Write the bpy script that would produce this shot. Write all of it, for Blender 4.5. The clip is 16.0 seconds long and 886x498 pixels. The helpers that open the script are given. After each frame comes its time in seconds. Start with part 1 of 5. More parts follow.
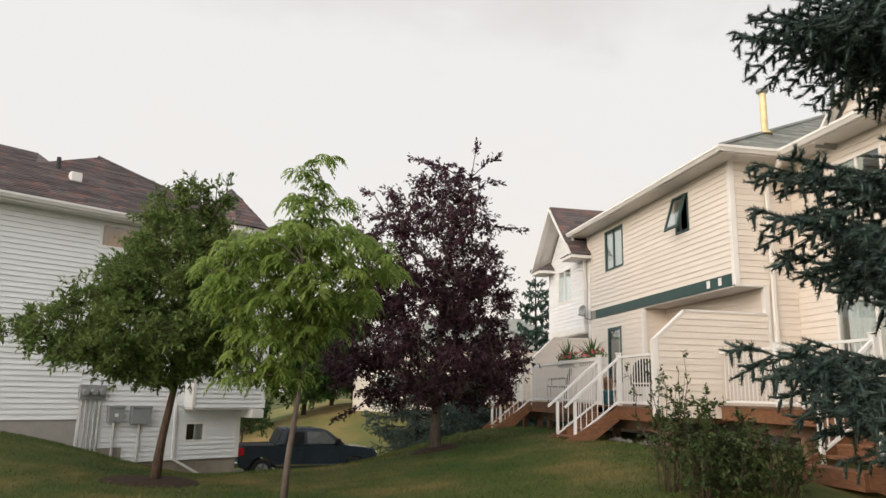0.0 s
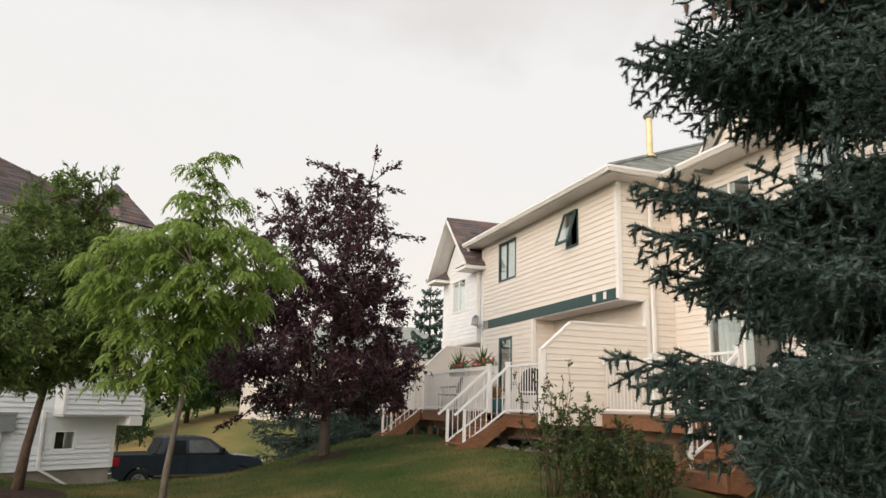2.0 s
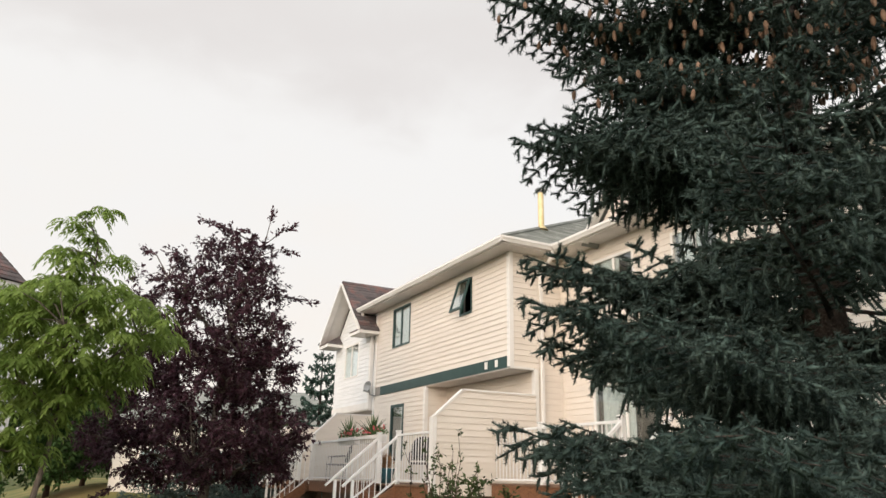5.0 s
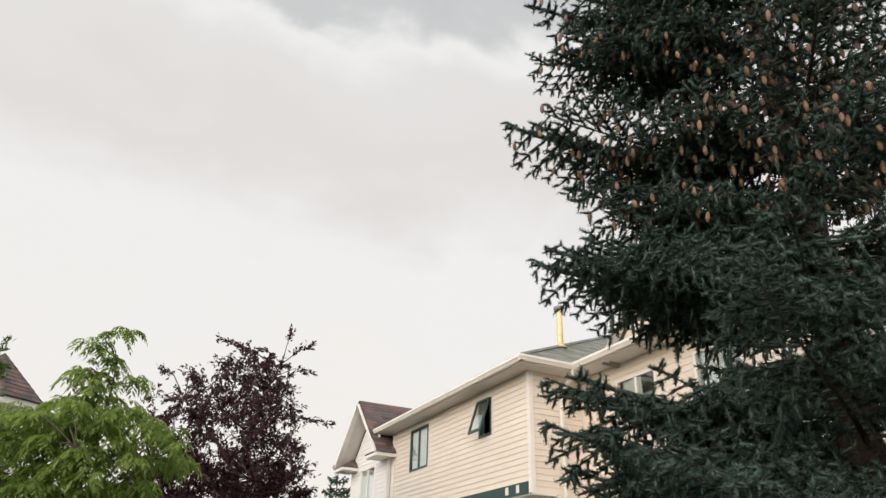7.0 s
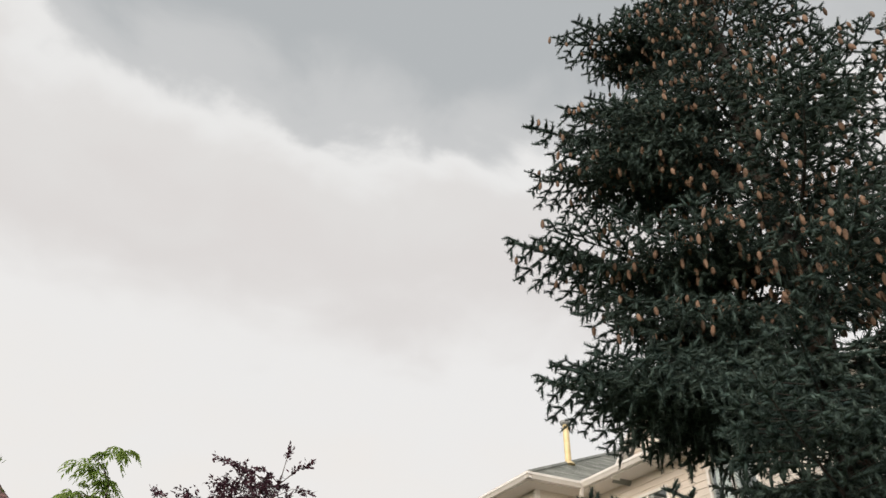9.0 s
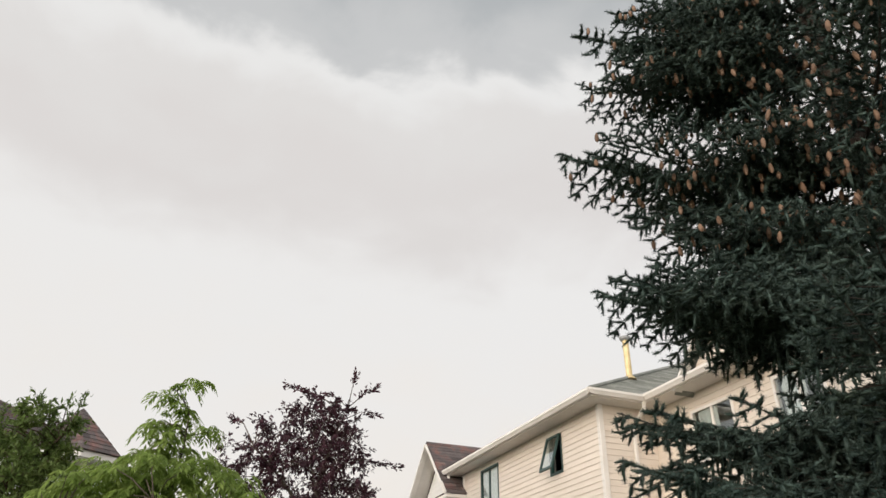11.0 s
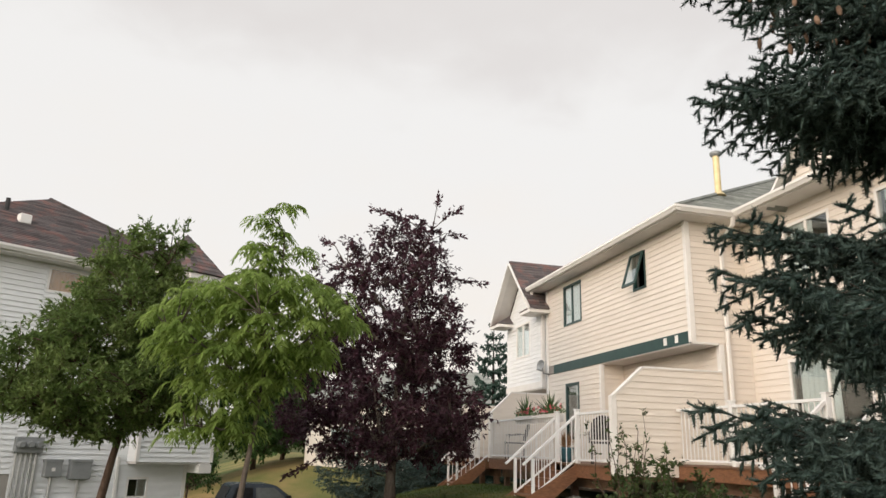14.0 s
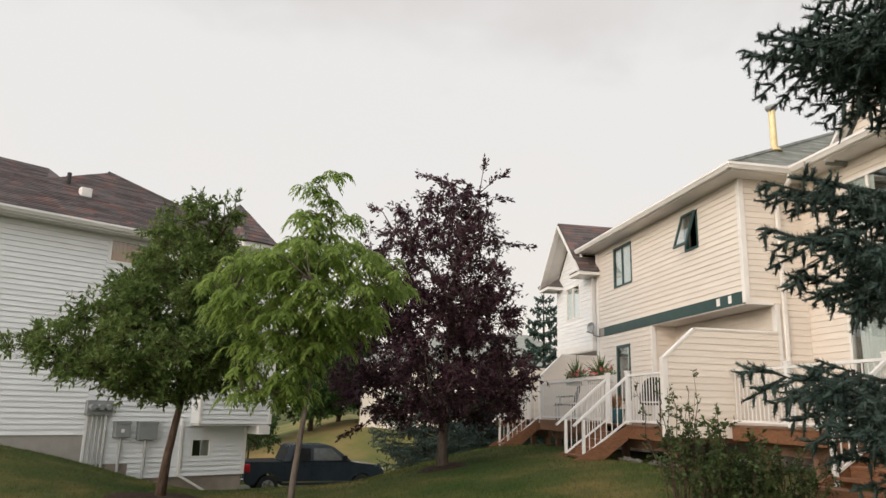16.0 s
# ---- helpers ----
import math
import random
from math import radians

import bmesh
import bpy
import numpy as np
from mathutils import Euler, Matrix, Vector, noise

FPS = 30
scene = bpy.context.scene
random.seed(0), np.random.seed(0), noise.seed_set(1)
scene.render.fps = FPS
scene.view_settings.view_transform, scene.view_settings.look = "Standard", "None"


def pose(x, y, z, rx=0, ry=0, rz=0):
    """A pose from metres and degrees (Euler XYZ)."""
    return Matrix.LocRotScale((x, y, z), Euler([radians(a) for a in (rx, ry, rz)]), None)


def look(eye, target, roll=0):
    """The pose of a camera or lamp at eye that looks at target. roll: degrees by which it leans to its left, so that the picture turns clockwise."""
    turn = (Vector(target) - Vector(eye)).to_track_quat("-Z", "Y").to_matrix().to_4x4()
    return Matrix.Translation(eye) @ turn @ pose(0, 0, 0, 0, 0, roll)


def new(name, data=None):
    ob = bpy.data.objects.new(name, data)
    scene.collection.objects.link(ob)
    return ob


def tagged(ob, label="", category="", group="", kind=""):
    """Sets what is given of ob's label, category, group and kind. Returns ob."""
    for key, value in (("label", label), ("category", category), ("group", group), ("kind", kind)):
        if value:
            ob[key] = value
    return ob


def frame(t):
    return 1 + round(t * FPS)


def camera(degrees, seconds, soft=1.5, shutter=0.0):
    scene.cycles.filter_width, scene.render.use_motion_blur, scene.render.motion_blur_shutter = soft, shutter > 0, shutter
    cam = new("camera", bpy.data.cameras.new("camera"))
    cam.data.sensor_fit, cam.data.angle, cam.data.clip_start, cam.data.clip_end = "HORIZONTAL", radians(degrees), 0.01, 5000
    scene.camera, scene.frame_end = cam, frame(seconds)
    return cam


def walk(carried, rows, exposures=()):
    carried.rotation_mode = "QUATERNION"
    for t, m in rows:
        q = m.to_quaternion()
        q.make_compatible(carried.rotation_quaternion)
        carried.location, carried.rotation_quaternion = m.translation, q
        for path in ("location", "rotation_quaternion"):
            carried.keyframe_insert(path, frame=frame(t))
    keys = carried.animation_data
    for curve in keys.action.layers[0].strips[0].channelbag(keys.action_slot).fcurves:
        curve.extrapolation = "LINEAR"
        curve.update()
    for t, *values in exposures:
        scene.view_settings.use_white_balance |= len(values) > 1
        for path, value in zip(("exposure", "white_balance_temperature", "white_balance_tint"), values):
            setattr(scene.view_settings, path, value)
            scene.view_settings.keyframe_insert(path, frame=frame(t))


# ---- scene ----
cam = camera(64.0, 16.0)
ROWS = [  # seconds, yaw, pitch, roll, eye
    (0, -11.06, 11.51, -1.25, 0.001, 0.024, 1.570),
    (0.5, -11.56, 11.66, -1.25, 0.003, 0.013, 1.568),
    (1, -13.94, 12.04, -1.39, 0.006, 0.008, 1.557),
    (1.5, -17.08, 12.20, -1.51, 0.014, 0.005, 1.549),
    (2, -19.58, 12.40, -1.55, 0.012, -0.013, 1.544),
    (2.5, -22.29, 12.62, -1.57, 0.009, -0.035, 1.539),
    (3, -24.71, 13.28, -1.68, 0.017, -0.044, 1.544),
    (3.5, -26.64, 13.87, -1.81, 0.035, -0.029, 1.549),
    (3.7, -27.10, 14.04, -1.98, 0.035, -0.025, 1.558),
    (4.47, -28.36, 15.75, -1.57, 0.031, -0.034, 1.571),
    (5.23, -27.87, 18.77, -0.95, 0.027, -0.042, 1.584),
    (6, -27.15, 22.33, -0.87, 0.023, -0.050, 1.597),
    (6.5, -26.92, 24.62, -1.12, 0.011, -0.052, 1.607),
    (7, -26.72, 27.12, -1.48, 0.005, -0.060, 1.611),
    (7.5, -26.29, 29.25, -1.45, -0.001, -0.069, 1.620),
    (8, -25.97, 31.54, -1.10, -0.005, -0.077, 1.633),
    (8.2, -26.12, 32.32, -1.09, -0.010, -0.076, 1.636),
    (8.72, -26.22, 34.84, -1.11, -0.009, -0.070, 1.642),
    (9.25, -26.37, 36.91, -1.17, -0.008, -0.064, 1.649),
    (9.77, -25.94, 37.39, -1.22, -0.008, -0.058, 1.655),
    (10.3, -24.30, 35.13, -1.25, -0.007, -0.052, 1.661),
    (10.5, -23.44, 33.70, -1.22, -0.009, -0.038, 1.657),
    (11, -21.10, 29.92, -0.77, -0.004, -0.013, 1.650),
    (11.5, -19.59, 27.02, -1.06, -0.005, 0.011, 1.641),
    (12, -18.88, 24.56, -1.41, -0.009, 0.021, 1.630),
    (12.5, -17.87, 22.08, -1.74, -0.018, 0.031, 1.626),
    (13, -16.58, 20.10, -1.85, -0.025, 0.049, 1.620),
    (13.5, -15.46, 17.67, -1.68, -0.026, 0.078, 1.614),
    (14, -14.61, 15.74, -1.71, -0.023, 0.093, 1.606),
    (14.5, -13.68, 14.33, -1.89, -0.027, 0.093, 1.608),
    (15, -12.76, 13.32, -1.72, -0.014, 0.086, 1.605),
    (15.5, -11.51, 13.08, -1.86, 0.000, 0.069, 1.603),
    (16, -10.47, 12.74, -1.58, 0.013, 0.057, 1.601),
]

walk(cam, [(t, pose(*eye, 90 + p, r, y)) for t, y, p, r, *eye in ROWS],
     exposures=[(0.0, 0.0), (2.0, 0.05), (3.6, 0.11), (6.0, 0.05), (7.4, 0.0), (10.3, -0.07), (12.0, 0.0), (13.4, 0.05), (16.0, -0.06)])


# ---- sky and sun: high cloud, low warm light from the west ----
def make_world():
    w = bpy.data.worlds.new("sky")
    scene.world = w
    w.use_nodes = True
    nt = w.node_tree
    nt.nodes.clear()
    n, ln = nt.nodes.new, nt.links.new
    out = n("ShaderNodeOutputWorld")
    bg = n("ShaderNodeBackground")
    tc = n("ShaderNodeTexCoord")
    sky = n("ShaderNodeTexSky")
    sky.sky_type = "NISHITA"
    sky.sun_disc = False
    sky.sun_elevation = radians(14)
    sky.sun_rotation = radians(-122)
    sk = n("ShaderNodeVectorMath")
    sk.operation = "SCALE"
    sk.inputs["Scale"].default_value = 0.10
    ln(sky.outputs[0], sk.inputs[0])
    # cloud deck: flat projection of the view direction on a layer overhead
    sep = n("ShaderNodeSeparateXYZ")
    ln(tc.outputs["Generated"], sep.inputs[0])
    up = n("ShaderNodeMath")
    up.operation = "ADD"
    up.inputs[1].default_value = 0.35
    ln(sep.outputs["Z"], up.inputs[0])
    mx = n("ShaderNodeMath")
    mx.operation = "MAXIMUM"
    mx.inputs[1].default_value = 0.1
    ln(up.outputs[0], mx.inputs[0])
    dv = n("ShaderNodeVectorMath")
    dv.operation = "DIVIDE"
    cb = n("ShaderNodeCombineXYZ")
    for k in "XYZ":
        ln(mx.outputs[0], cb.inputs[k])
    ln(tc.outputs["Generated"], dv.inputs[0])
    ln(cb.outputs[0], dv.inputs[1])
    # the bank's ragged lower edge: height in the sky, shifted by broad and fine noise
    cover = sep.outputs["Z"]
    for scale, detail, amount, off in ((2.1, 3.0, 0.26, (3.1, 1.4, 0.0)), (7.0, 7.0, 0.17, (0.4, 7.2, 2.0))):
        mp = n("ShaderNodeMapping")
        mp.inputs["Location"].default_value = off
        ln(dv.outputs[0], mp.inputs[0])
        ns = n("ShaderNodeTexNoise")
        ns.inputs["Scale"].default_value, ns.inputs["Detail"].default_value = scale, detail
        ns.inputs["Roughness"].default_value, ns.inputs["Distortion"].default_value = 0.5, 0.3
        ln(mp.outputs[0], ns.inputs["Vector"])
        centred = n("ShaderNodeMath")
        centred.operation = "SUBTRACT"
        centred.inputs[1].default_value = 0.5
        ln(ns.outputs["Fac"], centred.inputs[0])
        add = n("ShaderNodeMath")
        add.operation = "MULTIPLY_ADD"
        add.inputs[1].default_value = amount
        ln(centred.outputs[0], add.inputs[0])
        ln(cover, add.inputs[2])
        cover = add.outputs[0]
    # warm veil near the horizon, dull veil above it, a bright rim under the grey bank
    deck = n("ShaderNodeValToRGB")
    deck.color_ramp.interpolation = "EASE"
    deck.color_ramp.elements[0].position, deck.color_ramp.elements[0].color = 0.0, (0.95, 0.875, 0.80, 1)
    deck.color_ramp.elements[1].position, deck.color_ramp.elements[1].color = 1.0, (0.50, 0.52, 0.53, 1)
    for at_, col in ((0.42, (0.92, 0.903, 0.885)), (0.56, (0.80, 0.765, 0.745)), (0.63, (0.82, 0.795, 0.775)), (0.685, (0.90, 0.89, 0.875)), (0.725, (0.64, 0.645, 0.645)), (0.80, (0.50, 0.52, 0.53))):
        deck.color_ramp.elements.new(at_).color = (*col, 1)
    ln(cover, deck.inputs[0])
    m2 = n("ShaderNodeMix")
    m2.data_type = "RGBA"
    m2.inputs["Factor"].default_value = 0.93
    ln(sk.outputs[0], m2.inputs[6])
    ln(deck.outputs[0], m2.inputs[7])
    # the cloud is brighter round the hidden sun, west of south
    dt = n("ShaderNodeVectorMath")
    dt.operation = "DOT_PRODUCT"
    dt.inputs[1].default_value = (-0.80, -0.58, 0.15)
    ln(tc.outputs["Generated"], dt.inputs[0])
    gl = n("ShaderNodeMapRange")
    gl.interpolation_type = "SMOOTHSTEP"
    gl.inputs["From Min"].default_value, gl.inputs["From Max"].default_value = 0.05, 1.0
    gl.inputs["To Min"].default_value, gl.inputs["To Max"].default_value = 1.0, 3.6
    ln(dt.outputs["Value"], gl.inputs["Value"])
    gs = n("ShaderNodeVectorMath")
    gs.operation = "SCALE"
    ln(m2.outputs[2], gs.inputs[0])
    ln(gl.outputs[0], gs.inputs["Scale"])
    ln(gs.outputs[0], bg.inputs["Color"])
    bg.inputs["Strength"].default_value = 1.0
    ln(bg.outputs[0], out.inputs[0])


make_world()
sun_data = bpy.data.lights.new("sun", "SUN")
sun_data.energy, sun_data.angle, sun_data.color = 1.1, radians(24), (1.0, 0.72, 0.48)
sun = new("sun", sun_data)
sun.matrix_world = look((-60, -38, 22), (0, 0, 0))


# ---- helpers for building ----
def thing(name, x=0.0, y=0.0, z=0.0, rz=0.0, **tags):
    ob = new(name)
    ob.matrix_basis = pose(x, y, z, 0, 0, rz)
    ob.empty_display_size = 0.2
    return tagged(ob, **tags)


def part(name, bm, material, parent=None, label="", smooth=False):
    me = bpy.data.meshes.new(name)
    bmesh.ops.recalc_face_normals(bm, faces=bm.faces)
    bm.to_mesh(me)
    bm.free()
    me.materials.append(material)
    if smooth:
        me.polygons.foreach_set("use_smooth", [True] * len(me.polygons))
    ob = new(name, me)
    ob.parent = parent
    if label:
        ob["label"] = label
    return ob


def piece(name, me, parent, m):
    ob = new(name, me)
    ob.parent = parent
    ob.matrix_basis = m
    return ob


def box(bm, x0, y0, z0, x1, y1, z1, bevel=0.0):
    v = [bm.verts.new(p) for p in ((x0, y0, z0), (x1, y0, z0), (x1, y1, z0), (x0, y1, z0),
                                   (x0, y0, z1), (x1, y0, z1), (x1, y1, z1), (x0, y1, z1))]
    fs = [bm.faces.new([v[i] for i in f]) for f in ((3, 2, 1, 0), (4, 5, 6, 7), (0, 1, 5, 4), (1, 2, 6, 5), (2, 3, 7, 6), (3, 0, 4, 7))]
    if bevel:
        es = list({e for f in fs for e in f.edges})
        bmesh.ops.bevel(bm, geom=es, offset=bevel, segments=2, affect="EDGES", profile=0.5)


def boxed(x0, y0, z0, x1, y1, z1, bevel=0.0):
    bm = bmesh.new()
    box(bm, x0, y0, z0, x1, y1, z1, bevel)
    return bm


def bar(bm, a, b, w, h, up=(0, 0, 1)):
    """A rectangular bar from a to b, w across and h high."""
    a, b = Vector(a), Vector(b)
    d = (b - a).normalized()
    s = d.cross(Vector(up)).normalized() * (w / 2)
    u = s.cross(d).normalized() * (h / 2)
    v = [bm.verts.new(p + q) for p in (a, b) for q in (-s - u, s - u, s + u, -s + u)]
    for f in ((0, 1, 2, 3), (7, 6, 5, 4), (0, 4, 5, 1), (1, 5, 6, 2), (2, 6, 7, 3), (3, 7, 4, 0)):
        bm.faces.new([v[i] for i in f])


def barred(a, b, w, h, up=(0, 0, 1)):
    bm = bmesh.new()
    bar(bm, a, b, w, h, up)
    return bm


def tube(bm, pts, radii, sides=8):
    """A tapered round tube through the points."""
    pts = [Vector(p) for p in pts]
    rings = []
    for i, p in enumerate(pts):
        d = (pts[min(i + 1, len(pts) - 1)] - pts[max(i - 1, 0)]).normalized()
        s = d.cross(Vector((0.31, 0.2, 0.93)) if abs(d.z) < 0.9 else Vector((1, 0.1, 0))).normalized()
        u = d.cross(s)
        r = radii[i] if isinstance(radii, (list, tuple)) else radii
        rings.append([bm.verts.new(p + r * (math.cos(k * math.tau / sides) * s + math.sin(k * math.tau / sides) * u)) for k in range(sides)])
    for a, b in zip(rings, rings[1:]):
        for k in range(sides):
            bm.faces.new((a[k], a[(k + 1) % sides], b[(k + 1) % sides], b[k]))
    bm.faces.new(rings[0][::-1])
    bm.faces.new(rings[-1])


def tubed(pts, radii, sides=8):
    bm = bmesh.new()
    tube(bm, pts, radii, sides)
    return bm


def prism(bm, outline, axis, lo, hi):
    """A flat outline of 2D points, drawn out along axis 0, 1 or 2 from lo to hi."""
    def at(p, k):
        q = list(p)
        q.insert(axis, k)
        return q
    a = [bm.verts.new(at(p, lo)) for p in outline]
    b = [bm.verts.new(at(p, hi)) for p in outline]
    n = len(outline)
    for i in range(n):
        bm.faces.new((a[i], a[(i + 1) % n], b[(i + 1) % n], b[i]))
    bm.faces.new(a[::-1])
    bm.faces.new(b)


def prismed(outline, axis, lo, hi):
    bm = bmesh.new()
    prism(bm, outline, axis, lo, hi)
    return bm


def mesh_np(name, verts, faces, material, smooth=False):
    """A mesh from arrays of corners and of faces with three or four corners each."""
    me = bpy.data.meshes.new(name)
    verts, faces = np.asarray(verts, dtype=np.float32), np.asarray(faces, dtype=np.int32)
    me.vertices.add(len(verts))
    me.vertices.foreach_set("co", verts.ravel())
    k = faces.shape[1]
    me.loops.add(faces.size)
    me.loops.foreach_set("vertex_index", faces.ravel())
    me.polygons.add(len(faces))
    me.polygons.foreach_set("loop_start", np.arange(len(faces), dtype=np.int32) * k)
    me.polygons.foreach_set("use_smooth", np.full(len(faces), smooth))
    me.update(calc_edges=True)
    me.materials.append(material)
    return me


# ---- materials ----
def material(name, build):
    m = bpy.data.materials.new(name)
    m.use_nodes = True
    nt = m.node_tree
    nt.nodes.clear()
    out = nt.nodes.new("ShaderNodeOutputMaterial")
    sh = build(nt)
    nt.links.new(sh.outputs[0], out.inputs[0])
    return m


def varied(name, base, other, scale=4.0, rough=0.6, metal=0.0, bump=0.0, bscale=60.0, random=0.0, island=0.0, detail=4.0,
           third=None, spec=0.5, stretch=(1, 1, 1), world=False, through_light=0.0):
    """A surface of two colours mixed by noise, with fine relief; random varies it object by object, island shell by shell."""
    def build(nt):
        n, ln = nt.nodes.new, nt.links.new
        b = n("ShaderNodeBsdfPrincipled")
        tc = n("ShaderNodeNewGeometry" if world else "ShaderNodeTexCoord")
        mp = n("ShaderNodeMapping")
        mp.inputs["Scale"].default_value = stretch
        ln(tc.outputs["Position" if world else "Object"], mp.inputs[0])
        ns = n("ShaderNodeTexNoise")
        ns.inputs["Scale"].default_value, ns.inputs["Detail"].default_value, ns.inputs["Roughness"].default_value = scale, detail, 0.6
        ln(mp.outputs[0], ns.inputs["Vector"])
        cr = n("ShaderNodeValToRGB")
        e = cr.color_ramp.elements
        e[0].position, e[0].color = 0.33, (*base, 1)
        e[1].position, e[1].color = 0.67, (*other, 1)
        if third:
            k = e.new(0.5)
            k.color = (*third, 1)
        ln(ns.outputs["Fac"], cr.inputs[0])
        col = cr.outputs[0]
        src = None
        if random:
            src, amount = n("ShaderNodeObjectInfo").outputs["Random"], random
        if island:
            src, amount = n("ShaderNodeNewGeometry").outputs["Random Per Island"], island
        if src:
            mr = n("ShaderNodeMapRange")
            mr.inputs["To Min"].default_value, mr.inputs["To Max"].default_value = 1 - amount, 1 + amount
            ln(src, mr.inputs["Value"])
            mu = n("ShaderNodeVectorMath")
            mu.operation = "SCALE"
            ln(col, mu.inputs[0])
            ln(mr.outputs[0], mu.inputs["Scale"])
            col = mu.outputs[0]
        ln(col, b.inputs["Base Color"])
        b.inputs["Metallic"].default_value = metal
        b.inputs["Specular IOR Level"].default_value = spec
        n2 = n("ShaderNodeTexNoise")
        n2.inputs["Scale"].default_value, n2.inputs["Detail"].default_value = bscale, 3.0
        ln(mp.outputs[0], n2.inputs["Vector"])
        rr = n("ShaderNodeMapRange")
        rr.inputs["To Min"].default_value, rr.inputs["To Max"].default_value = max(rough - 0.1, 0.02), min(rough + 0.1, 1)
        ln(n2.outputs["Fac"], rr.inputs["Value"])
        ln(rr.outputs[0], b.inputs["Roughness"])
        if bump:
            bp = n("ShaderNodeBump")
            bp.inputs["Strength"].default_value, bp.inputs["Distance"].default_value = min(bump, 1.0), 0.02
            ln(n2.outputs["Fac"], bp.inputs["Height"])
            ln(bp.outputs[0], b.inputs["Normal"])
        if through_light:
            tr = n("ShaderNodeBsdfTranslucent")
            ln(col, tr.inputs[0])
            mix = n("ShaderNodeMixShader")
            mix.inputs[0].default_value = through_light
            ln(b.outputs[0], mix.inputs[1])
            ln(tr.outputs[0], mix.inputs[2])
            return mix
        return b
    return material(name, build)


def glass(name, tint=(0.85, 0.9, 0.9)):
    """A thin pane: clear, tinted, with a gloss that grows at grazing angles."""
    def build(nt):
        n, ln = nt.nodes.new, nt.links.new
        clear, gloss, mix = n("ShaderNodeBsdfTransparent"), n("ShaderNodeBsdfGlossy"), n("ShaderNodeMixShader")
        edge, power, scale = n("ShaderNodeLayerWeight"), n("ShaderNodeMath"), n("ShaderNodeMath")
        clear.inputs[0].default_value = (*tint, 1)
        gloss.inputs["Color"].default_value, gloss.inputs["Roughness"].default_value = (0.95, 0.97, 0.97, 1), 0.02
        edge.inputs["Blend"].default_value = 0.5
        power.operation, power.inputs[1].default_value = "POWER", 3.0
        scale.operation, scale.inputs[1].default_value, scale.inputs[2].default_value = "MULTIPLY_ADD", 0.85, 0.08
        ln(edge.outputs["Facing"], power.inputs[0])
        ln(power.outputs[0], scale.inputs[0])
        ln(scale.outputs[0], mix.inputs[0])
        ln(clear.outputs[0], mix.inputs[1])
        ln(gloss.outputs[0], mix.inputs[2])
        return mix
    return material(name, build)


SIDING = varied("vinyl_siding_cream", (0.66, 0.60, 0.53), (0.71, 0.65, 0.58), 1.3, 0.5, bump=0.12, bscale=45, random=0.02, stretch=(1, 1, 5))
SIDING_L = varied("vinyl_siding_white", (0.70, 0.71, 0.71), (0.77, 0.78, 0.78), 1.3, 0.5, bump=0.12, bscale=45, random=0.025, stretch=(1, 1, 5))
WALLCORE = varied("sheathing", (0.30, 0.28, 0.25), (0.36, 0.33, 0.3), 3, 0.8)
TRIM = varied("white_trim", (0.70, 0.68, 0.65), (0.78, 0.76, 0.73), 2.0, 0.45, bump=0.05)
SOFFIT = varied("soffit_white", (0.62, 0.60, 0.57), (0.68, 0.66, 0.63), 3.0, 0.6, bump=0.1, bscale=20)
GREEN = varied("green_trim", (0.012, 0.043, 0.040), (0.018, 0.056, 0.052), 3.0, 0.45, bump=0.08)
CONCRETE = varied("concrete", (0.21, 0.175, 0.145), (0.34, 0.29, 0.24), 1.6, 0.85, bump=0.5, bscale=30, detail=8)
SHINGLE = varied("brown_shingle", (0.075, 0.060, 0.058), (0.16, 0.085, 0.075), 2.5, 0.9, bump=0.6, bscale=80, island=0.4, third=(0.10, 0.085, 0.085))
SHINGLE_G = varied("grey_green_shingle", (0.21, 0.225, 0.205), (0.32, 0.33, 0.305), 2.5, 0.9, bump=0.6, bscale=80, island=0.25)
RAIL = varied("white_painted_metal", (0.72, 0.72, 0.71), (0.79, 0.79, 0.78), 3.0, 0.35, bump=0.03)
CEDAR = varied("stained_cedar", (0.135, 0.060, 0.028), (0.245, 0.108, 0.050), 3.0, 0.6, bump=0.35, bscale=30, random=0.18, stretch=(3, 3, 14), detail=6)
DECKWOOD = varied("weathered_deck", (0.15, 0.085, 0.055), (0.24, 0.15, 0.10), 4.0, 0.75, bump=0.3, bscale=40, random=0.15, stretch=(12, 1, 1))
GREYMETAL = varied("grey_painted_steel", (0.24, 0.25, 0.25), (0.29, 0.30, 0.30), 4.0, 0.5, metal=0.2, bump=0.1)
CONDUIT = varied("grey_conduit", (0.42, 0.42, 0.41), (0.52, 0.52, 0.5), 6.0, 0.5, metal=0.3)
BRASSPIPE = varied("golden_flue_steel", (0.60, 0.47, 0.24), (0.72, 0.60, 0.36), 5.0, 0.5, metal=0.3)
GLASS = glass("window_glass")
# near-black: unlit rooms' shade put into the colour; also the black vent pipe
DARK = varied("black_pipe_and_room_shade", (0.03, 0.03, 0.032), (0.05, 0.05, 0.05), 2.0, 0.9)
CURTAIN = varied("pale_curtain", (0.55, 0.56, 0.55), (0.66, 0.67, 0.66), 3.0, 0.9, stretch=(8, 8, 1))
ORANGEBLIND = varied("orange_blind", (0.55, 0.24, 0.09), (0.62, 0.30, 0.13), 4.0, 0.8)
BARK = varied("brown_bark", (0.055, 0.036, 0.026), (0.115, 0.08, 0.06), 9.0, 0.9, bump=0.9, bscale=40, stretch=(3, 3, 0.8), detail=8, spec=0.18)
BARKGREY = varied("grey_bark", (0.085, 0.068, 0.056), (0.15, 0.125, 0.105), 9.0, 0.9, bump=0.7, bscale=40, stretch=(3, 3, 0.8), detail=8, spec=0.18)
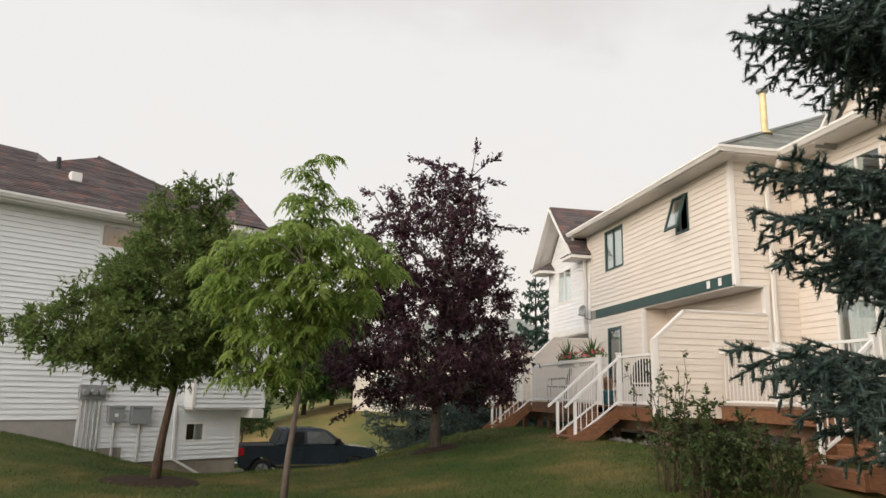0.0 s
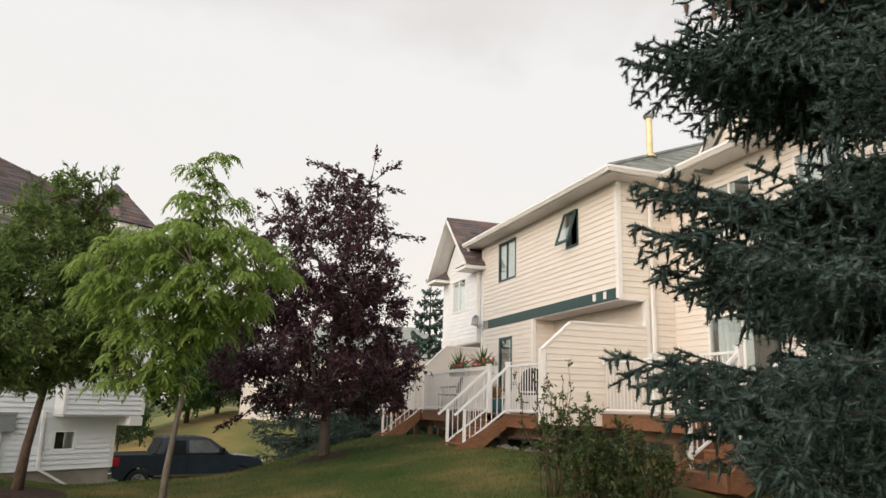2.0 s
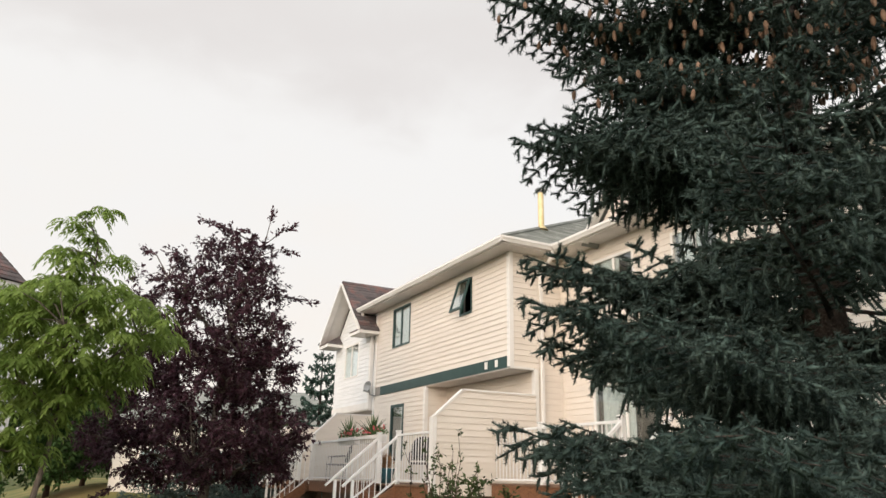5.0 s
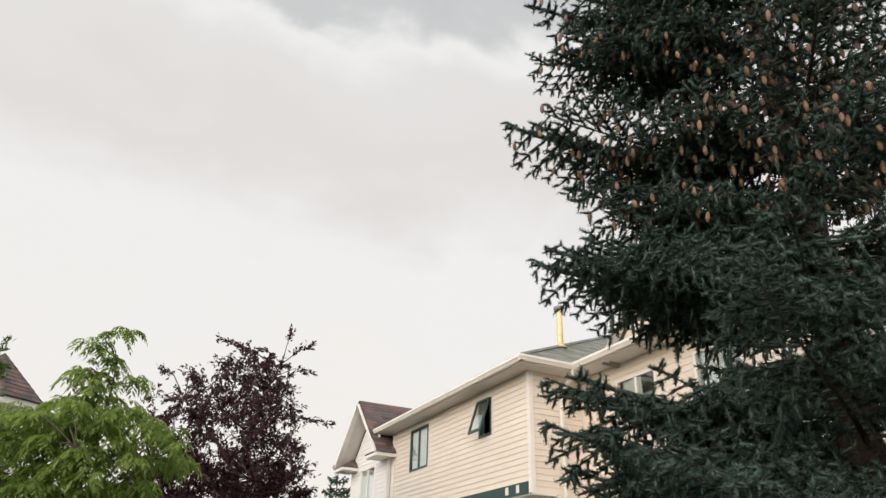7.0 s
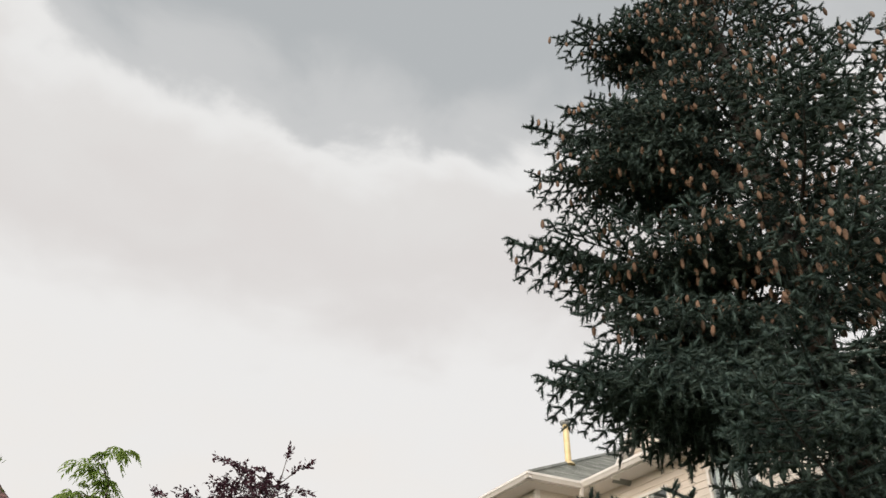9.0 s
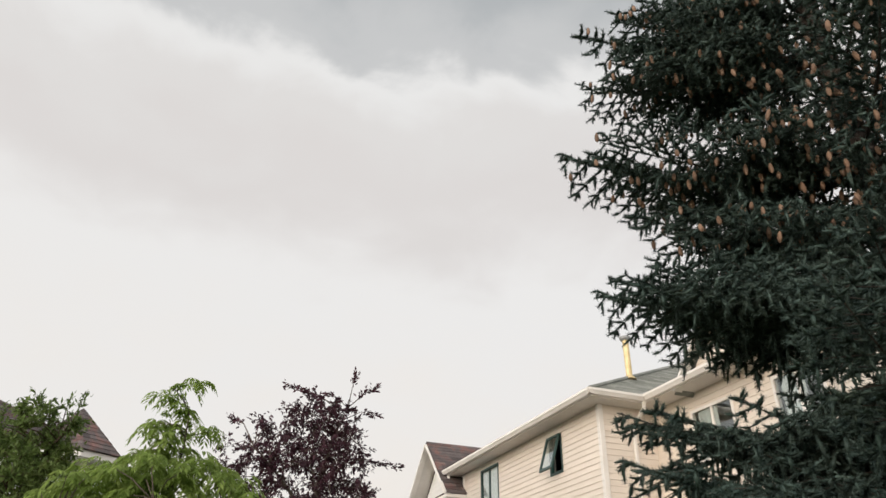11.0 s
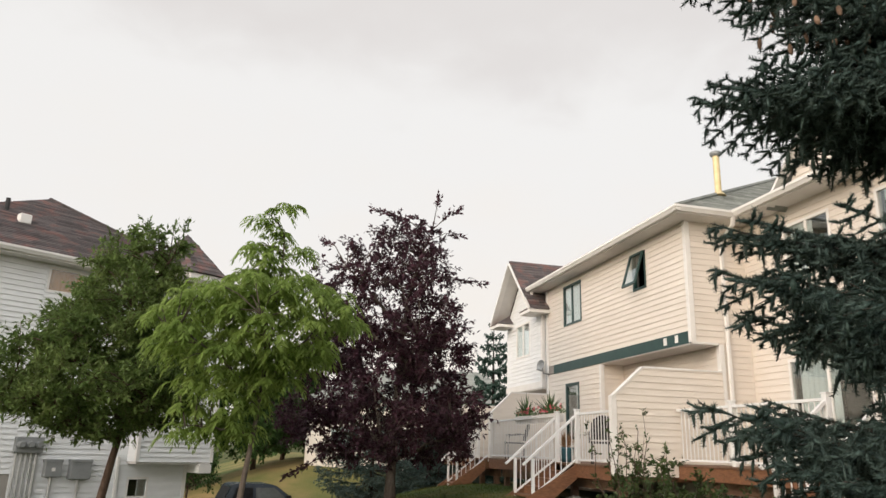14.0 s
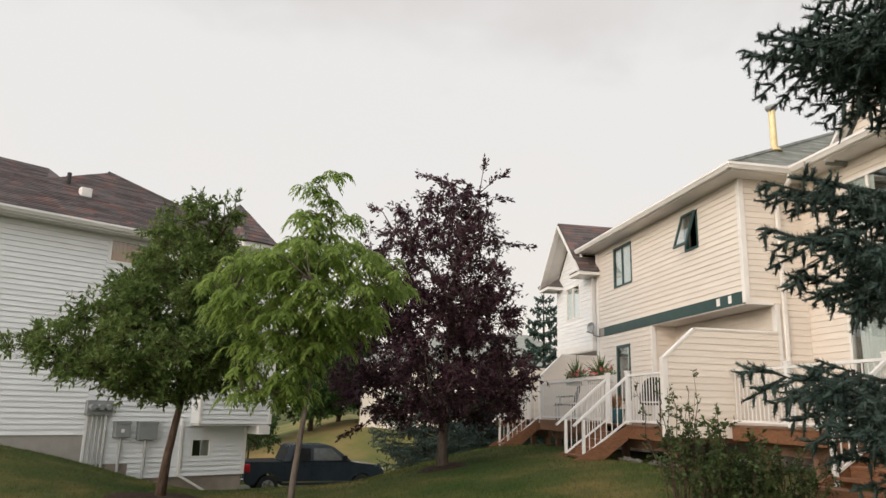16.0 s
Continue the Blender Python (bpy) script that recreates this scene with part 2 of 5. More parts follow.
SPRUCEBARK = varied("spruce_bark", (0.028, 0.023, 0.020), (0.058, 0.047, 0.040), 14.0, 0.95, bump=1.0, bscale=50, detail=8, spec=0.18)
LEAF_ASH = varied("ash_leaf", (0.090, 0.145, 0.040), (0.175, 0.235, 0.075), 1.4, 0.5, island=0.35, through_light=0.45, spec=0.18)
LEAF_YOUNG = varied("young_leaf", (0.175, 0.260, 0.060), (0.275, 0.365, 0.100), 1.6, 0.5, island=0.25, through_light=0.6, spec=0.18)
LEAF_PURPLE = varied("purple_leaf", (0.036, 0.017, 0.024), (0.086, 0.038, 0.053), 1.5, 0.42, island=0.4, through_light=0.3, spec=0.18)
LEAF_SHRUB = varied("shrub_leaf", (0.036, 0.066, 0.024), (0.080, 0.112, 0.040), 2.5, 0.55, island=0.35, through_light=0.25, spec=0.18)
NEEDLE = varied("blue_spruce_needle", (0.018, 0.034, 0.029), (0.064, 0.096, 0.084), 2.2, 0.55, island=0.3, random=0.0, spec=0.18)
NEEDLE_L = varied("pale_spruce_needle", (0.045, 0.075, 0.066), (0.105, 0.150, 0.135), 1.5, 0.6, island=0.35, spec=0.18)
NEEDLE_B = varied("dull_spruce_needle", (0.028, 0.06, 0.045), (0.065, 0.105, 0.085), 1.5, 0.6, island=0.35, spec=0.18)
CONE = varied("spruce_cone", (0.13, 0.078, 0.050), (0.20, 0.125, 0.082), 9.0, 0.8, bump=0.4, island=0.25)
MULCH = varied("dark_mulch", (0.028, 0.018, 0.014), (0.07, 0.045, 0.035), 14.0, 0.95, bump=1.0, bscale=60, spec=0.18)
GRASS = varied("grass_blade", (0.042, 0.082, 0.014), (0.155, 0.128, 0.042), 0.50, 0.6, island=0.4, world=True, third=(0.074, 0.098, 0.024), through_light=0.2, spec=0.18)
TURF = varied("turf", (0.033, 0.062, 0.013), (0.160, 0.125, 0.050), 0.50, 0.95, bump=0.8, bscale=40, world=True, third=(0.062, 0.078, 0.021), detail=9, spec=0.18)
TURF_DRY = varied("dry_hillside_grass", (0.085, 0.115, 0.030), (0.30, 0.21, 0.09), 0.16, 0.95, bump=0.8, bscale=30, world=True, third=(0.16, 0.15, 0.05), detail=9, spec=0.18)
ASPHALT = varied("asphalt", (0.045, 0.045, 0.045), (0.065, 0.063, 0.06), 5, 0.9, bump=0.5, bscale=90)


# ---- the ground ----
def ramp(a, b, v):
    t = min(max((v - a) / (b - a), 0.0), 1.0)
    return t * t * (3 - 2 * t)


def ground_z(x, y):
    z = 0.70 * ramp(0.2, 6.0, x) * ramp(2.5, 11, y) * (1 - ramp(23, 29, y))                       # bank up to the decks
    z -= 1.95 * ramp(13.6, 30.5, y - (0.9 if x > 0 else 0.5) * min(max(x, -6), 7))              # falls to the lane
    z += 1.38 * ramp(-1.5, -7.5, x) * ramp(10.5, 17, y) * (1 - ramp(24, 34, y))   # bank beside the white house
    z += 2.6 * ramp(33, 52, y) * ramp(-9, 4, x)                         # grassy hill past the lane
    z += 0.05 * noise.noise((x * 0.35, y * 0.35, 0.0)) * ramp(2, 6, y)
    return z


def make_ground():
    def axis(fine_lo, fine_hi, step, reach):
        a = list(np.arange(fine_lo, fine_hi + 0.01, step))
        d, v = step, fine_hi
        while v < reach:
            d *= 1.35
            v += d
            a.append(v)
        d, v = step, fine_lo
        while v > -reach:
            d *= 1.35
            v -= d
            a.insert(0, v)
        return a
    xs, ys = axis(-12, 14, 0.4, 900), axis(0, 52, 0.4, 900)
    verts = [(x, y, ground_z(x, y)) for y in ys for x in xs]
    w = len(xs)
    faces = [(j * w + i, j * w + i + 1, (j + 1) * w + i + 1, (j + 1) * w + i) for j in range(len(ys) - 1) for i in range(w - 1)]
    g = new("ground", mesh_np("ground", verts, faces, TURF, True))
    g.data.materials.append(TURF_DRY)
    for p in g.data.polygons:
        if p.center.y > 32.5 + 0.12 * p.center.x and p.center.y < 90:
            p.material_index = 1
    tagged(g, "mown lawn, green with dry yellow patches, sloping down to the lane", "lawn", kind="structure")


make_ground()


# ---- walls of lapped boards, windows ----
def siding(parent, o, along, out, length, z0, z1, expo, mat, holes=(), left=None, right=None, lip=0.017):
    """Lapped boards on a wall: o its corner at z 0, along and out unit vectors, holes (s0, s1, z0, z1); left and right bound each height."""
    o, along, out = Vector(o), Vector(along), Vector(out)
    left, right = left or (lambda z: 0.0), right or (lambda z: length)
    z = z0
    while z < z1 - 1e-4:
        zt = min(z + expo, z1)
        cuts = sorted({z, zt, *(c for h in holes for c in h[2:4] if z < c < zt)})
        for a, b in zip(cuts, cuts[1:]):
            spans = [(left(a), left(b), right(a), right(b))]
            for h in holes:
                if h[2] < b - 1e-4 and h[3] > a + 1e-4:
                    nxt = []
                    for la, lb, ra, rb in spans:
                        if la < h[0] < ra:
                            nxt.append((la, lb, h[0], h[0]))
                        if la < h[1] < ra:
                            nxt.append((h[1], h[1], ra, rb))
                        if h[1] <= la or h[0] >= ra:
                            nxt.append((la, lb, ra, rb))
                    spans = nxt
            fa = lip - (lip - 0.003) * (a - z) / expo
            fb = lip - (lip - 0.003) * (b - z) / expo
            for la, lb, ra, rb in spans:
                if ra - la < 0.01:
                    continue
                bm = bmesh.new()
                p = [o + along * s + out * d + Vector((0, 0, h)) for s, d, h in
                     ((la, 0, a), (ra, 0, a), (rb, 0, b), (lb, 0, b), (la, fa, a), (ra, fa, a), (rb, fb, b), (lb, fb, b))]
                v = [bm.verts.new(q) for q in p]
                for f in ((0, 1, 2, 3), (4, 5, 6, 7), (0, 1, 5, 4), (2, 3, 7, 6), (1, 2, 6, 5), (3, 0, 4, 7)):
                    bm.faces.new([v[i] for i in f])
                part("siding_board", bm, mat, parent)
        z = zt


def slab(parent, name, o, along, out, length, z0, z1, mat, thick=0.14, holes=()):
    """The wall behind the boards, with its openings cut through."""
    o, along, out = Vector(o), Vector(along), Vector(out)
    bm = bmesh.new()
    ss = sorted({0, length, *(c for h in holes for c in h[:2])})
    zs = sorted({z0, z1, *(c for h in holes for c in h[2:4])})
    for s0, s1 in zip(ss, ss[1:]):
        for a, b in zip(zs, zs[1:]):
            if any(h[0] <= s0 + 1e-5 and h[1] >= s1 - 1e-5 and h[2] <= a + 1e-5 and h[3] >= b - 1e-5 for h in holes):
                continue
            v = [bm.verts.new(o + along * s + out * d + Vector((0, 0, z))) for s, d, z in
                 ((s0, -thick, a), (s1, -thick, a), (s1, -0.001, a), (s0, -0.001, a), (s0, -thick, b), (s1, -thick, b), (s1, -0.001, b), (s0, -0.001, b))]
            for f in ((3, 2, 1, 0), (4, 5, 6, 7), (0, 1, 5, 4), (1, 2, 6, 5), (2, 3, 7, 6), (3, 0, 4, 7)):
                bm.faces.new([v[i] for i in f])
    return part(name, bm, mat, parent)


def window(parent, o, along, out, s0, s1, z0, z1, mat, bars=(), curtain=None, open_sash=0.0, width=0.055, label="window"):
    """A window in a wall: frame, panes, curtain behind. bars: upright bars at these shares of the width."""
    o, along, out = Vector(o), Vector(along), Vector(out)

    def q(s, d, z):
        return o + along * s + out * d + Vector((0, 0, z))

    def block(bm, sa, sb, da, db, za, zb):
        v = [bm.verts.new(q(s, d, z)) for s, d, z in ((sa, da, za), (sb, da, za), (sb, db, za), (sa, db, za), (sa, da, zb), (sb, da, zb), (sb, db, zb), (sa, db, zb))]
        for f in ((3, 2, 1, 0), (4, 5, 6, 7), (0, 1, 5, 4), (1, 2, 6, 5), (2, 3, 7, 6), (3, 0, 4, 7)):
            bm.faces.new([v[i] for i in f])
    bm = bmesh.new()
    w = width
    for a in ((s0, s1, z0, z0 + w), (s0, s1, z1 - w, z1), (s0, s0 + w, z0 + w, z1 - w), (s1 - w, s1, z0 + w, z1 - w)):
        block(bm, a[0], a[1], -0.06, 0.022, a[2], a[3])
    fr = part("window", bm, mat, parent, label)
    edges = [s0 + w, *(s0 + k * (s1 - s0) for k in bars), s1 - w]
    for k in edges[1:-1]:
        bm = bmesh.new()
        block(bm, k - 0.028, k + 0.028, -0.03, 0.012, z0 + w, z1 - w)
        part("mullion", bm, mat, fr)
    if open_sash:
        bm = bmesh.new()
        hgt = z1 - z0 - 0.04
        ca, sa = math.cos(open_sash), math.sin(open_sash)

        def sq(s, t, d):   # t down from the hinge
            return q(s, 0.04 + t * sa + d * ca, z1 - 0.02 - t * ca + d * sa)

        def sblock(bm, a, b, t0, t1, d0, d1):
            v = [bm.verts.new(sq(*c)) for c in ((a, t0, d0), (b, t0, d0), (b, t1, d0), (a, t1, d0), (a, t0, d1), (b, t0, d1), (b, t1, d1), (a, t1, d1))]
            for f in ((3, 2, 1, 0), (4, 5, 6, 7), (0, 1, 5, 4), (1, 2, 6, 5), (2, 3, 7, 6), (3, 0, 4, 7)):
                bm.faces.new([v[i] for i in f])
        for a in ((s0, s1, 0, 0.06), (s0, s1, hgt - 0.06, hgt), (s0, s0 + 0.06, 0.06, hgt - 0.06), (s1 - 0.06, s1, 0.06, hgt - 0.06)):
            sblock(bm, a[0], a[1], a[2], a[3], 0.0, 0.04)
        part("open_sash", bm, mat, fr, "green awning sash, propped open")
        bm = bmesh.new()
        sblock(bm, s0 + 0.06, s1 - 0.06, 0.06, hgt - 0.06, 0.015, 0.023)
        part("pane", bm, GLASS, fr).visible_shadow = False
    else:
        for a, b in zip(edges, edges[1:]):
            bm = bmesh.new()
            block(bm, a, b, -0.014, -0.006, z0 + w, z1 - w)
            part("pane", bm, GLASS, fr).visible_shadow = False
    if curtain:
        mat_c, c0, c1 = curtain
        bm = bmesh.new()
        n = 24
        a, b = s0 + w + c0 * (s1 - s0 - 2 * w), s0 + w + c1 * (s1 - s0 - 2 * w)
        rows = [[bm.verts.new(q(a + (b - a) * i / n, -0.040 - 0.010 * math.sin(i * 1.9) - d, z)) for i in range(n + 1)] for z in (z0 + w, z1 - w) for d in (0.0,)]
        for i in range(n):
            bm.faces.new((rows[0][i], rows[0][i + 1], rows[1][i + 1], rows[1][i]))
        ob = part("curtain", bm, mat_c, fr)
        so = ob.modifiers.new("thick", "SOLIDIFY")
        so.thickness = 0.006
    return fr


def shingles(parent, a, b, c, d, mat, row=0.15, tab=0.9, seed=1):
    """Shingle courses as thin overlapping strips on the slope a b (eave, left to right) to d c (top)."""
    a, b, c, d = map(Vector, (a, b, c, d))
    n = (b - a).cross(d - a).normalized()
    if n.z < 0:
        n = -n
    rows = max(2, int(((d - a).length + (c - b).length) / 2 / row))
    rnd = random.Random(seed)
    verts, faces = [], []
    for i in range(rows):
        t0, t1 = i / rows, min((i + 1.15) / rows, 1.0)
        l0, r0, l1, r1 = a.lerp(d, t0), b.lerp(c, t0), a.lerp(d, t1), b.lerp(c, t1)
        k = max(1, int((r0 - l0).length / tab))
        off = rnd.random()
        cuts = sorted({0.0, 1.0, *(min(max((j + off) / k, 0), 1) for j in range(k))})
        for u, w in zip(cuts, cuts[1:]):
            lift = 0.012 + 0.006 * rnd.random()
            v = len(verts)
            verts += [l0.lerp(r0, u) + n * lift, l0.lerp(r0, w) + n * lift, l1.lerp(r1, w) + n * 0.003, l1.lerp(r1, u) + n * 0.003,
                      l0.lerp(r0, u), l0.lerp(r0, w)]
            faces += [(v, v + 1, v + 2, v + 3), (v + 4, v + 5, v + 1, v)]
    ob = new("shingles", mesh_np("shingles", [tuple(p) for p in verts], faces, mat))
    ob.parent = parent
    return tagged(ob, kind="stuff")


def poly(bm, *pts):
    bm.faces.new([bm.verts.new(p) for p in pts])


def gutter(parent, a, b, out):
    """A white eave gutter from a to b on the fascia."""
    a, b, out = Vector(a), Vector(b), Vector(out)
    bm = bmesh.new()
    prof = ((0.0, 0.0), (0.0, -0.12), (0.075, -0.12), (0.115, -0.05), (0.125, -0.05), (0.125, 0.0), (0.112, 0.0), (0.105, -0.035), (0.07, -0.105), (0.012, -0.105), (0.012, 0.0))
    r = [[bm.verts.new(p + out * u + Vector((0, 0, w))) for u, w in prof] for p in (a, b)]
    k = len(prof)
    for i in range(k):
        bm.faces.new((r[0][i], r[0][(i + 1) % k], r[1][(i + 1) % k], r[1][i]))
    bm.faces.new(r[0])
    bm.faces.new(r[1][::-1])
    return part("gutter", bm, TRIM, parent, "white metal eave gutter")


# ---- cream townhouse beside the decks (own frame: x into the house, y along its front) ----
EXPO = 0.1235
house = thing("townhouse", 8.28, 12.5, 0.0, label="cream vinyl-sided townhouse, green band and windows, overhanging upper floor", category="house", group="townhouses")
X, Y = (1, 0, 0), (0, 1, 0)
NX, NY = (-1, 0, 0), (0, -1, 0)
up_holes = [(4.98, 6.14, 5.04, 6.19), (1.60, 2.19, 5.26, 6.13)]
slab(house, "wall", (0, 0, 0), Y, NX, 7.38, 3.80, 6.36, WALLCORE, holes=up_holes)
siding(house, (0, 0.0, 0), Y, NX, 7.38, 4.04, 6.36, EXPO, SIDING, up_holes)
window(house, (0, 0, 0), Y, NX, 4.98, 6.14, 5.04, 6.19, GREEN, bars=(0.52,), curtain=(CURTAIN, 0.0, 1.0), label="green-framed sliding window with pale curtains")
window(house, (0, 0, 0), Y, NX, 1.60, 2.19, 5.26, 6.13, GREEN, open_sash=0.30, label="green-framed awning window, open at the bottom")
part("band_board", boxed(-0.032, 0.0, 3.79, 0.0, 6.86, 4.035), GREEN, house, "dark green trim band")
for y0, w in ((0.44, 0.11), (0.86, 0.12)):
    part("sign_plate", boxed(-0.042, y0, 3.845, -0.033, y0 + w, 4.0), TRIM, house, "small blank white plate")
# end wall and underside of the overhang
slab(house, "end_wall", (0.14, 0, 0), X, NY, 1.23, 3.80, 6.36, WALLCORE)
siding(house, (0.0, 0, 0), X, NY, 1.37, 3.81, 6.36, EXPO, SIDING)
siding(house, (0.62, 0, 0), X, NY, 0.75, 0.6, 3.81, EXPO, SIDING)
slab(house, "end_wall_low", (0.62, 0, 0), X, NY, 0.75, 0.6, 3.80, WALLCORE)
part("corner_board", boxed(-0.035, -0.035, 3.80, 0.07, 0.07, 6.34), TRIM, house, "white vinyl corner post")
part("corner_board", boxed(0.585, -0.035, 0.7, 0.69, 0.07, 3.785), TRIM, house)
part("corner_board", boxed(-0.03, 7.30, 2.0, 0.07, 7.41, 6.34), TRIM, house)
part("soffit", boxed(-0.01, 0.07, 3.765, 0.64, 3.95, 3.795), SOFFIT, house, "white underside of the overhang")
part("drip_trim", boxed(-0.02, -0.022, 3.77, 0.585, 0.0, 3.815), TRIM, house)
# recessed ground-floor wall and flush bay with its patio door
slab(house, "recess_wall", (0.62, 0.14, 0), Y, NX, 3.81, 0.6, 3.76, WALLCORE, holes=[(1.2, 2.9, 1.46, 3.42)])
siding(house, (0.62, 0.07, 0), Y, NX, 3.88, 0.7, 3.76, EXPO, SIDING, [(1.27, 2.97, 1.46, 3.42)])
window(house, (0.62, 0.07, 0), Y, NX, 1.27, 2.97, 1.46, 3.42, TRIM, bars=(0.5,), curtain=(CURTAIN, 0.0, 0.45), label="white patio door")
siding(house, (0.0, 3.95, 0), X, NY, 0.62, 0.7, 3.77, EXPO, SIDING)
slab(house, "bay_return", (0.0, 3.95, 0), X, NY, 0.62, 0.7, 3.76, WALLCORE, thick=0.10)
bay_holes = [(1.27, 2.13, 1.95, 3.44)]
slab(house, "bay_wall", (0, 3.95, 0), Y, NX, 3.43, 0.6, 3.76, WALLCORE, holes=bay_holes)
siding(house, (0, 3.95, 0), Y, NX, 3.43, 0.6, 3.79, EXPO, SIDING, bay_holes)
window(house, (0, 3.95, 0), Y, NX, 1.27, 2.13, 1.95, 3.44, GREEN, curtain=(CURTAIN, 0.0, 0.3), width=0.075, label="tall green-framed window")
part("corner_board", boxed(-0.035, 3.915, 0.7, 0.06, 4.01, 3.76), TRIM, house)
slab(house, "far_wall", (0, 7.38, 0), X, (0, 1, 0), 9.0, 0.6, 6.36, WALLCORE)
slab(house, "back_wall", (9.0, 0, 0), Y, X, 7.38, 0.6, 6.36, WALLCORE)
# unseen floor and backing, coloured near-black for the shade indoors
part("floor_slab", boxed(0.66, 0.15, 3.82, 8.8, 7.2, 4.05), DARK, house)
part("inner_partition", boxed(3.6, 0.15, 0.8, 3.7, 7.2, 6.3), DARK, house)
# eaves, roof
EZ, S = 6.47, 0.5
part("soffit", boxed(-0.43, -0.43, 6.335, 9.4, 0.0, 6.36), SOFFIT, house)
part("soffit", boxed(-0.43, 0.0, 6.335, 0.0, 7.70, 6.36), SOFFIT, house, "white vented soffit")
part("fascia", boxed(-0.45, -0.45, 6.33, -0.43, 7.70, EZ), TRIM, house, "white fascia board")
part("fascia", boxed(-0.43, -0.45, 6.33, 1.0, -0.43, EZ), TRIM, house)
part("fascia", boxed(-0.43, 7.70, 6.33, 4.5, 7.72, EZ), TRIM, house)
gutter(house, (-0.45, -0.56, EZ), (-0.45, 7.75, EZ), NX)
gutter(house, (-0.56, -0.45, EZ), (0.88, -0.45, EZ), NY)
bm = bmesh.new()
c = [(-0.47, -0.47, EZ), (10.4, -0.47, EZ), (10.4, 7.74, EZ), (-0.47, 7.74, EZ)]
ra, rb = (4.85, 2.65, 8.9), (4.85, 7.74, 8.9)
poly(bm, c[0], ra, rb, c[3])
poly(bm, c[0], c[1], ra)
poly(bm, c[1], c[2], rb, ra)
poly(bm, c[2], c[3], rb)
poly(bm, *[(p[0], p[1], EZ - 0.02) for p in c])
part("roof", bm, SHINGLE_G, house, "grey-green shingled hip roof")
shingles(house, c[3], c[0], ra, rb, SHINGLE_G, 0.15, 0.9, 3)
shingles(house, c[0], (10.4, -0.47, EZ), ra, ra, SHINGLE_G, 0.15, 0.9, 4)
part("ridge_vent", tubed([(c[0][0], c[0][1], c[0][2] + 0.02), (ra[0], ra[1], ra[2] + 0.02)], 0.05, 6), SHINGLE_G, house)


def downspout(parent, pts):
    bm = bmesh.new()
    for a, b in zip(pts, pts[1:]):
        a, b = Vector(a), Vector(b)
        d = (b - a).normalized() * 0.03
        bar(bm, a - d, b + d, 0.075, 0.06, up=(0, 1, 0.01) if abs((b - a).normalized().z) > 0.5 else (0, 0, 1))
    bmesh.ops.bevel(bm, geom=list(bm.edges), offset=0.008, segments=1, affect="EDGES")
    return part("downspout", bm, TRIM, parent, "white metal downspout")


downspout(house, [(0.80, -0.50, 6.36), (0.80, -0.46, 6.20), (0.77, -0.07, 5.92), (0.77, -0.07, 0.75)])
downspout(house, [(-0.40, 7.62, 6.36), (-0.40, 7.64, 6.22), (-0.06, 7.60, 6.05), (-0.06, 7.60, 5.2)])

# next townhouse of the row, set back, with its small gable
house_b = thing("townhouse", 9.65, 12.5, 0.0, label="cream vinyl-sided townhouse with white gable, half hidden by spruce", category="house", group="townhouses")
hb_holes = [(1.2, 2.4, 4.95, 6.0), (3.4, 4.5, 4.95, 6.0), (1.0, 2.9, 1.46, 3.42), (4.4, 5.6, 2.2, 3.42)]
slab(house_b, "wall", (0, -9.0, 0), Y, NX, 9.0, 0.4, 6.36, WALLCORE, holes=[(9 - b, 9 - a, c0, c1) for a, b, c0, c1 in hb_holes])
siding(house_b, (0, 0, 0), NY, NX, 9.0, 0.5, 6.36, EXPO, SIDING, hb_holes)
for k, h in enumerate(hb_holes):
    window(house_b, (0, 0, 0), NY, NX, *h, TRIM, bars=(0.5,), curtain=(CURTAIN, 0.1, 0.6), label="white-framed window")
slab(house_b, "side_wall", (0, -9.0, 0), X, NY, 8.0, 0.4, 6.36, WALLCORE)
siding(house_b, (0, -9.0, 0), X, NY, 8.0, 0.4, 6.36, EXPO, SIDING)
slab(house_b, "back_wall", (8.0, -9.0, 0), Y, X, 9.0, 0.4, 6.36, WALLCORE)
# added behind the windows; their black colour paints the rooms' shade
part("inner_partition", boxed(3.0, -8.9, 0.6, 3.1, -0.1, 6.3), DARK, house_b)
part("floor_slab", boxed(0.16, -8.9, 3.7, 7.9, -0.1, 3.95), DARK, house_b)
part("soffit", boxed(-0.5, -9.4, 6.335, 0.0, -0.43, 6.36), SOFFIT, house_b)
part("fascia", boxed(-0.52, -9.4, 6.33, -0.5, -0.45, EZ), TRIM, house_b)
gutter(house_b, (-0.52, -9.4, EZ), (-0.52, -0.57, EZ), NX)
bm = bmesh.new()
c = [(-0.54, -9.5, EZ), (9.0, -9.5, EZ), (9.0, 0.6, EZ), (-0.54, 0.6, EZ)]
ra, rb = (4.0, -5.2, EZ + 2.27), (4.0, 0.6, EZ + 2.27)
poly(bm, c[0], ra, rb, c[3])
poly(bm, c[0], c[1], ra)
poly(bm, c[1], c[2], rb, ra)
poly(bm, *[(p[0], p[1], EZ - 0.02) for p in c])
part("roof", bm, SHINGLE_G, house_b, "grey-green shingled roof")
shingles(house_b, (-0.54, -0.5, EZ), c[0], ra, (4.0, -0.5, EZ + 2.27), SHINGLE_G, 0.15, 0.9, 7)
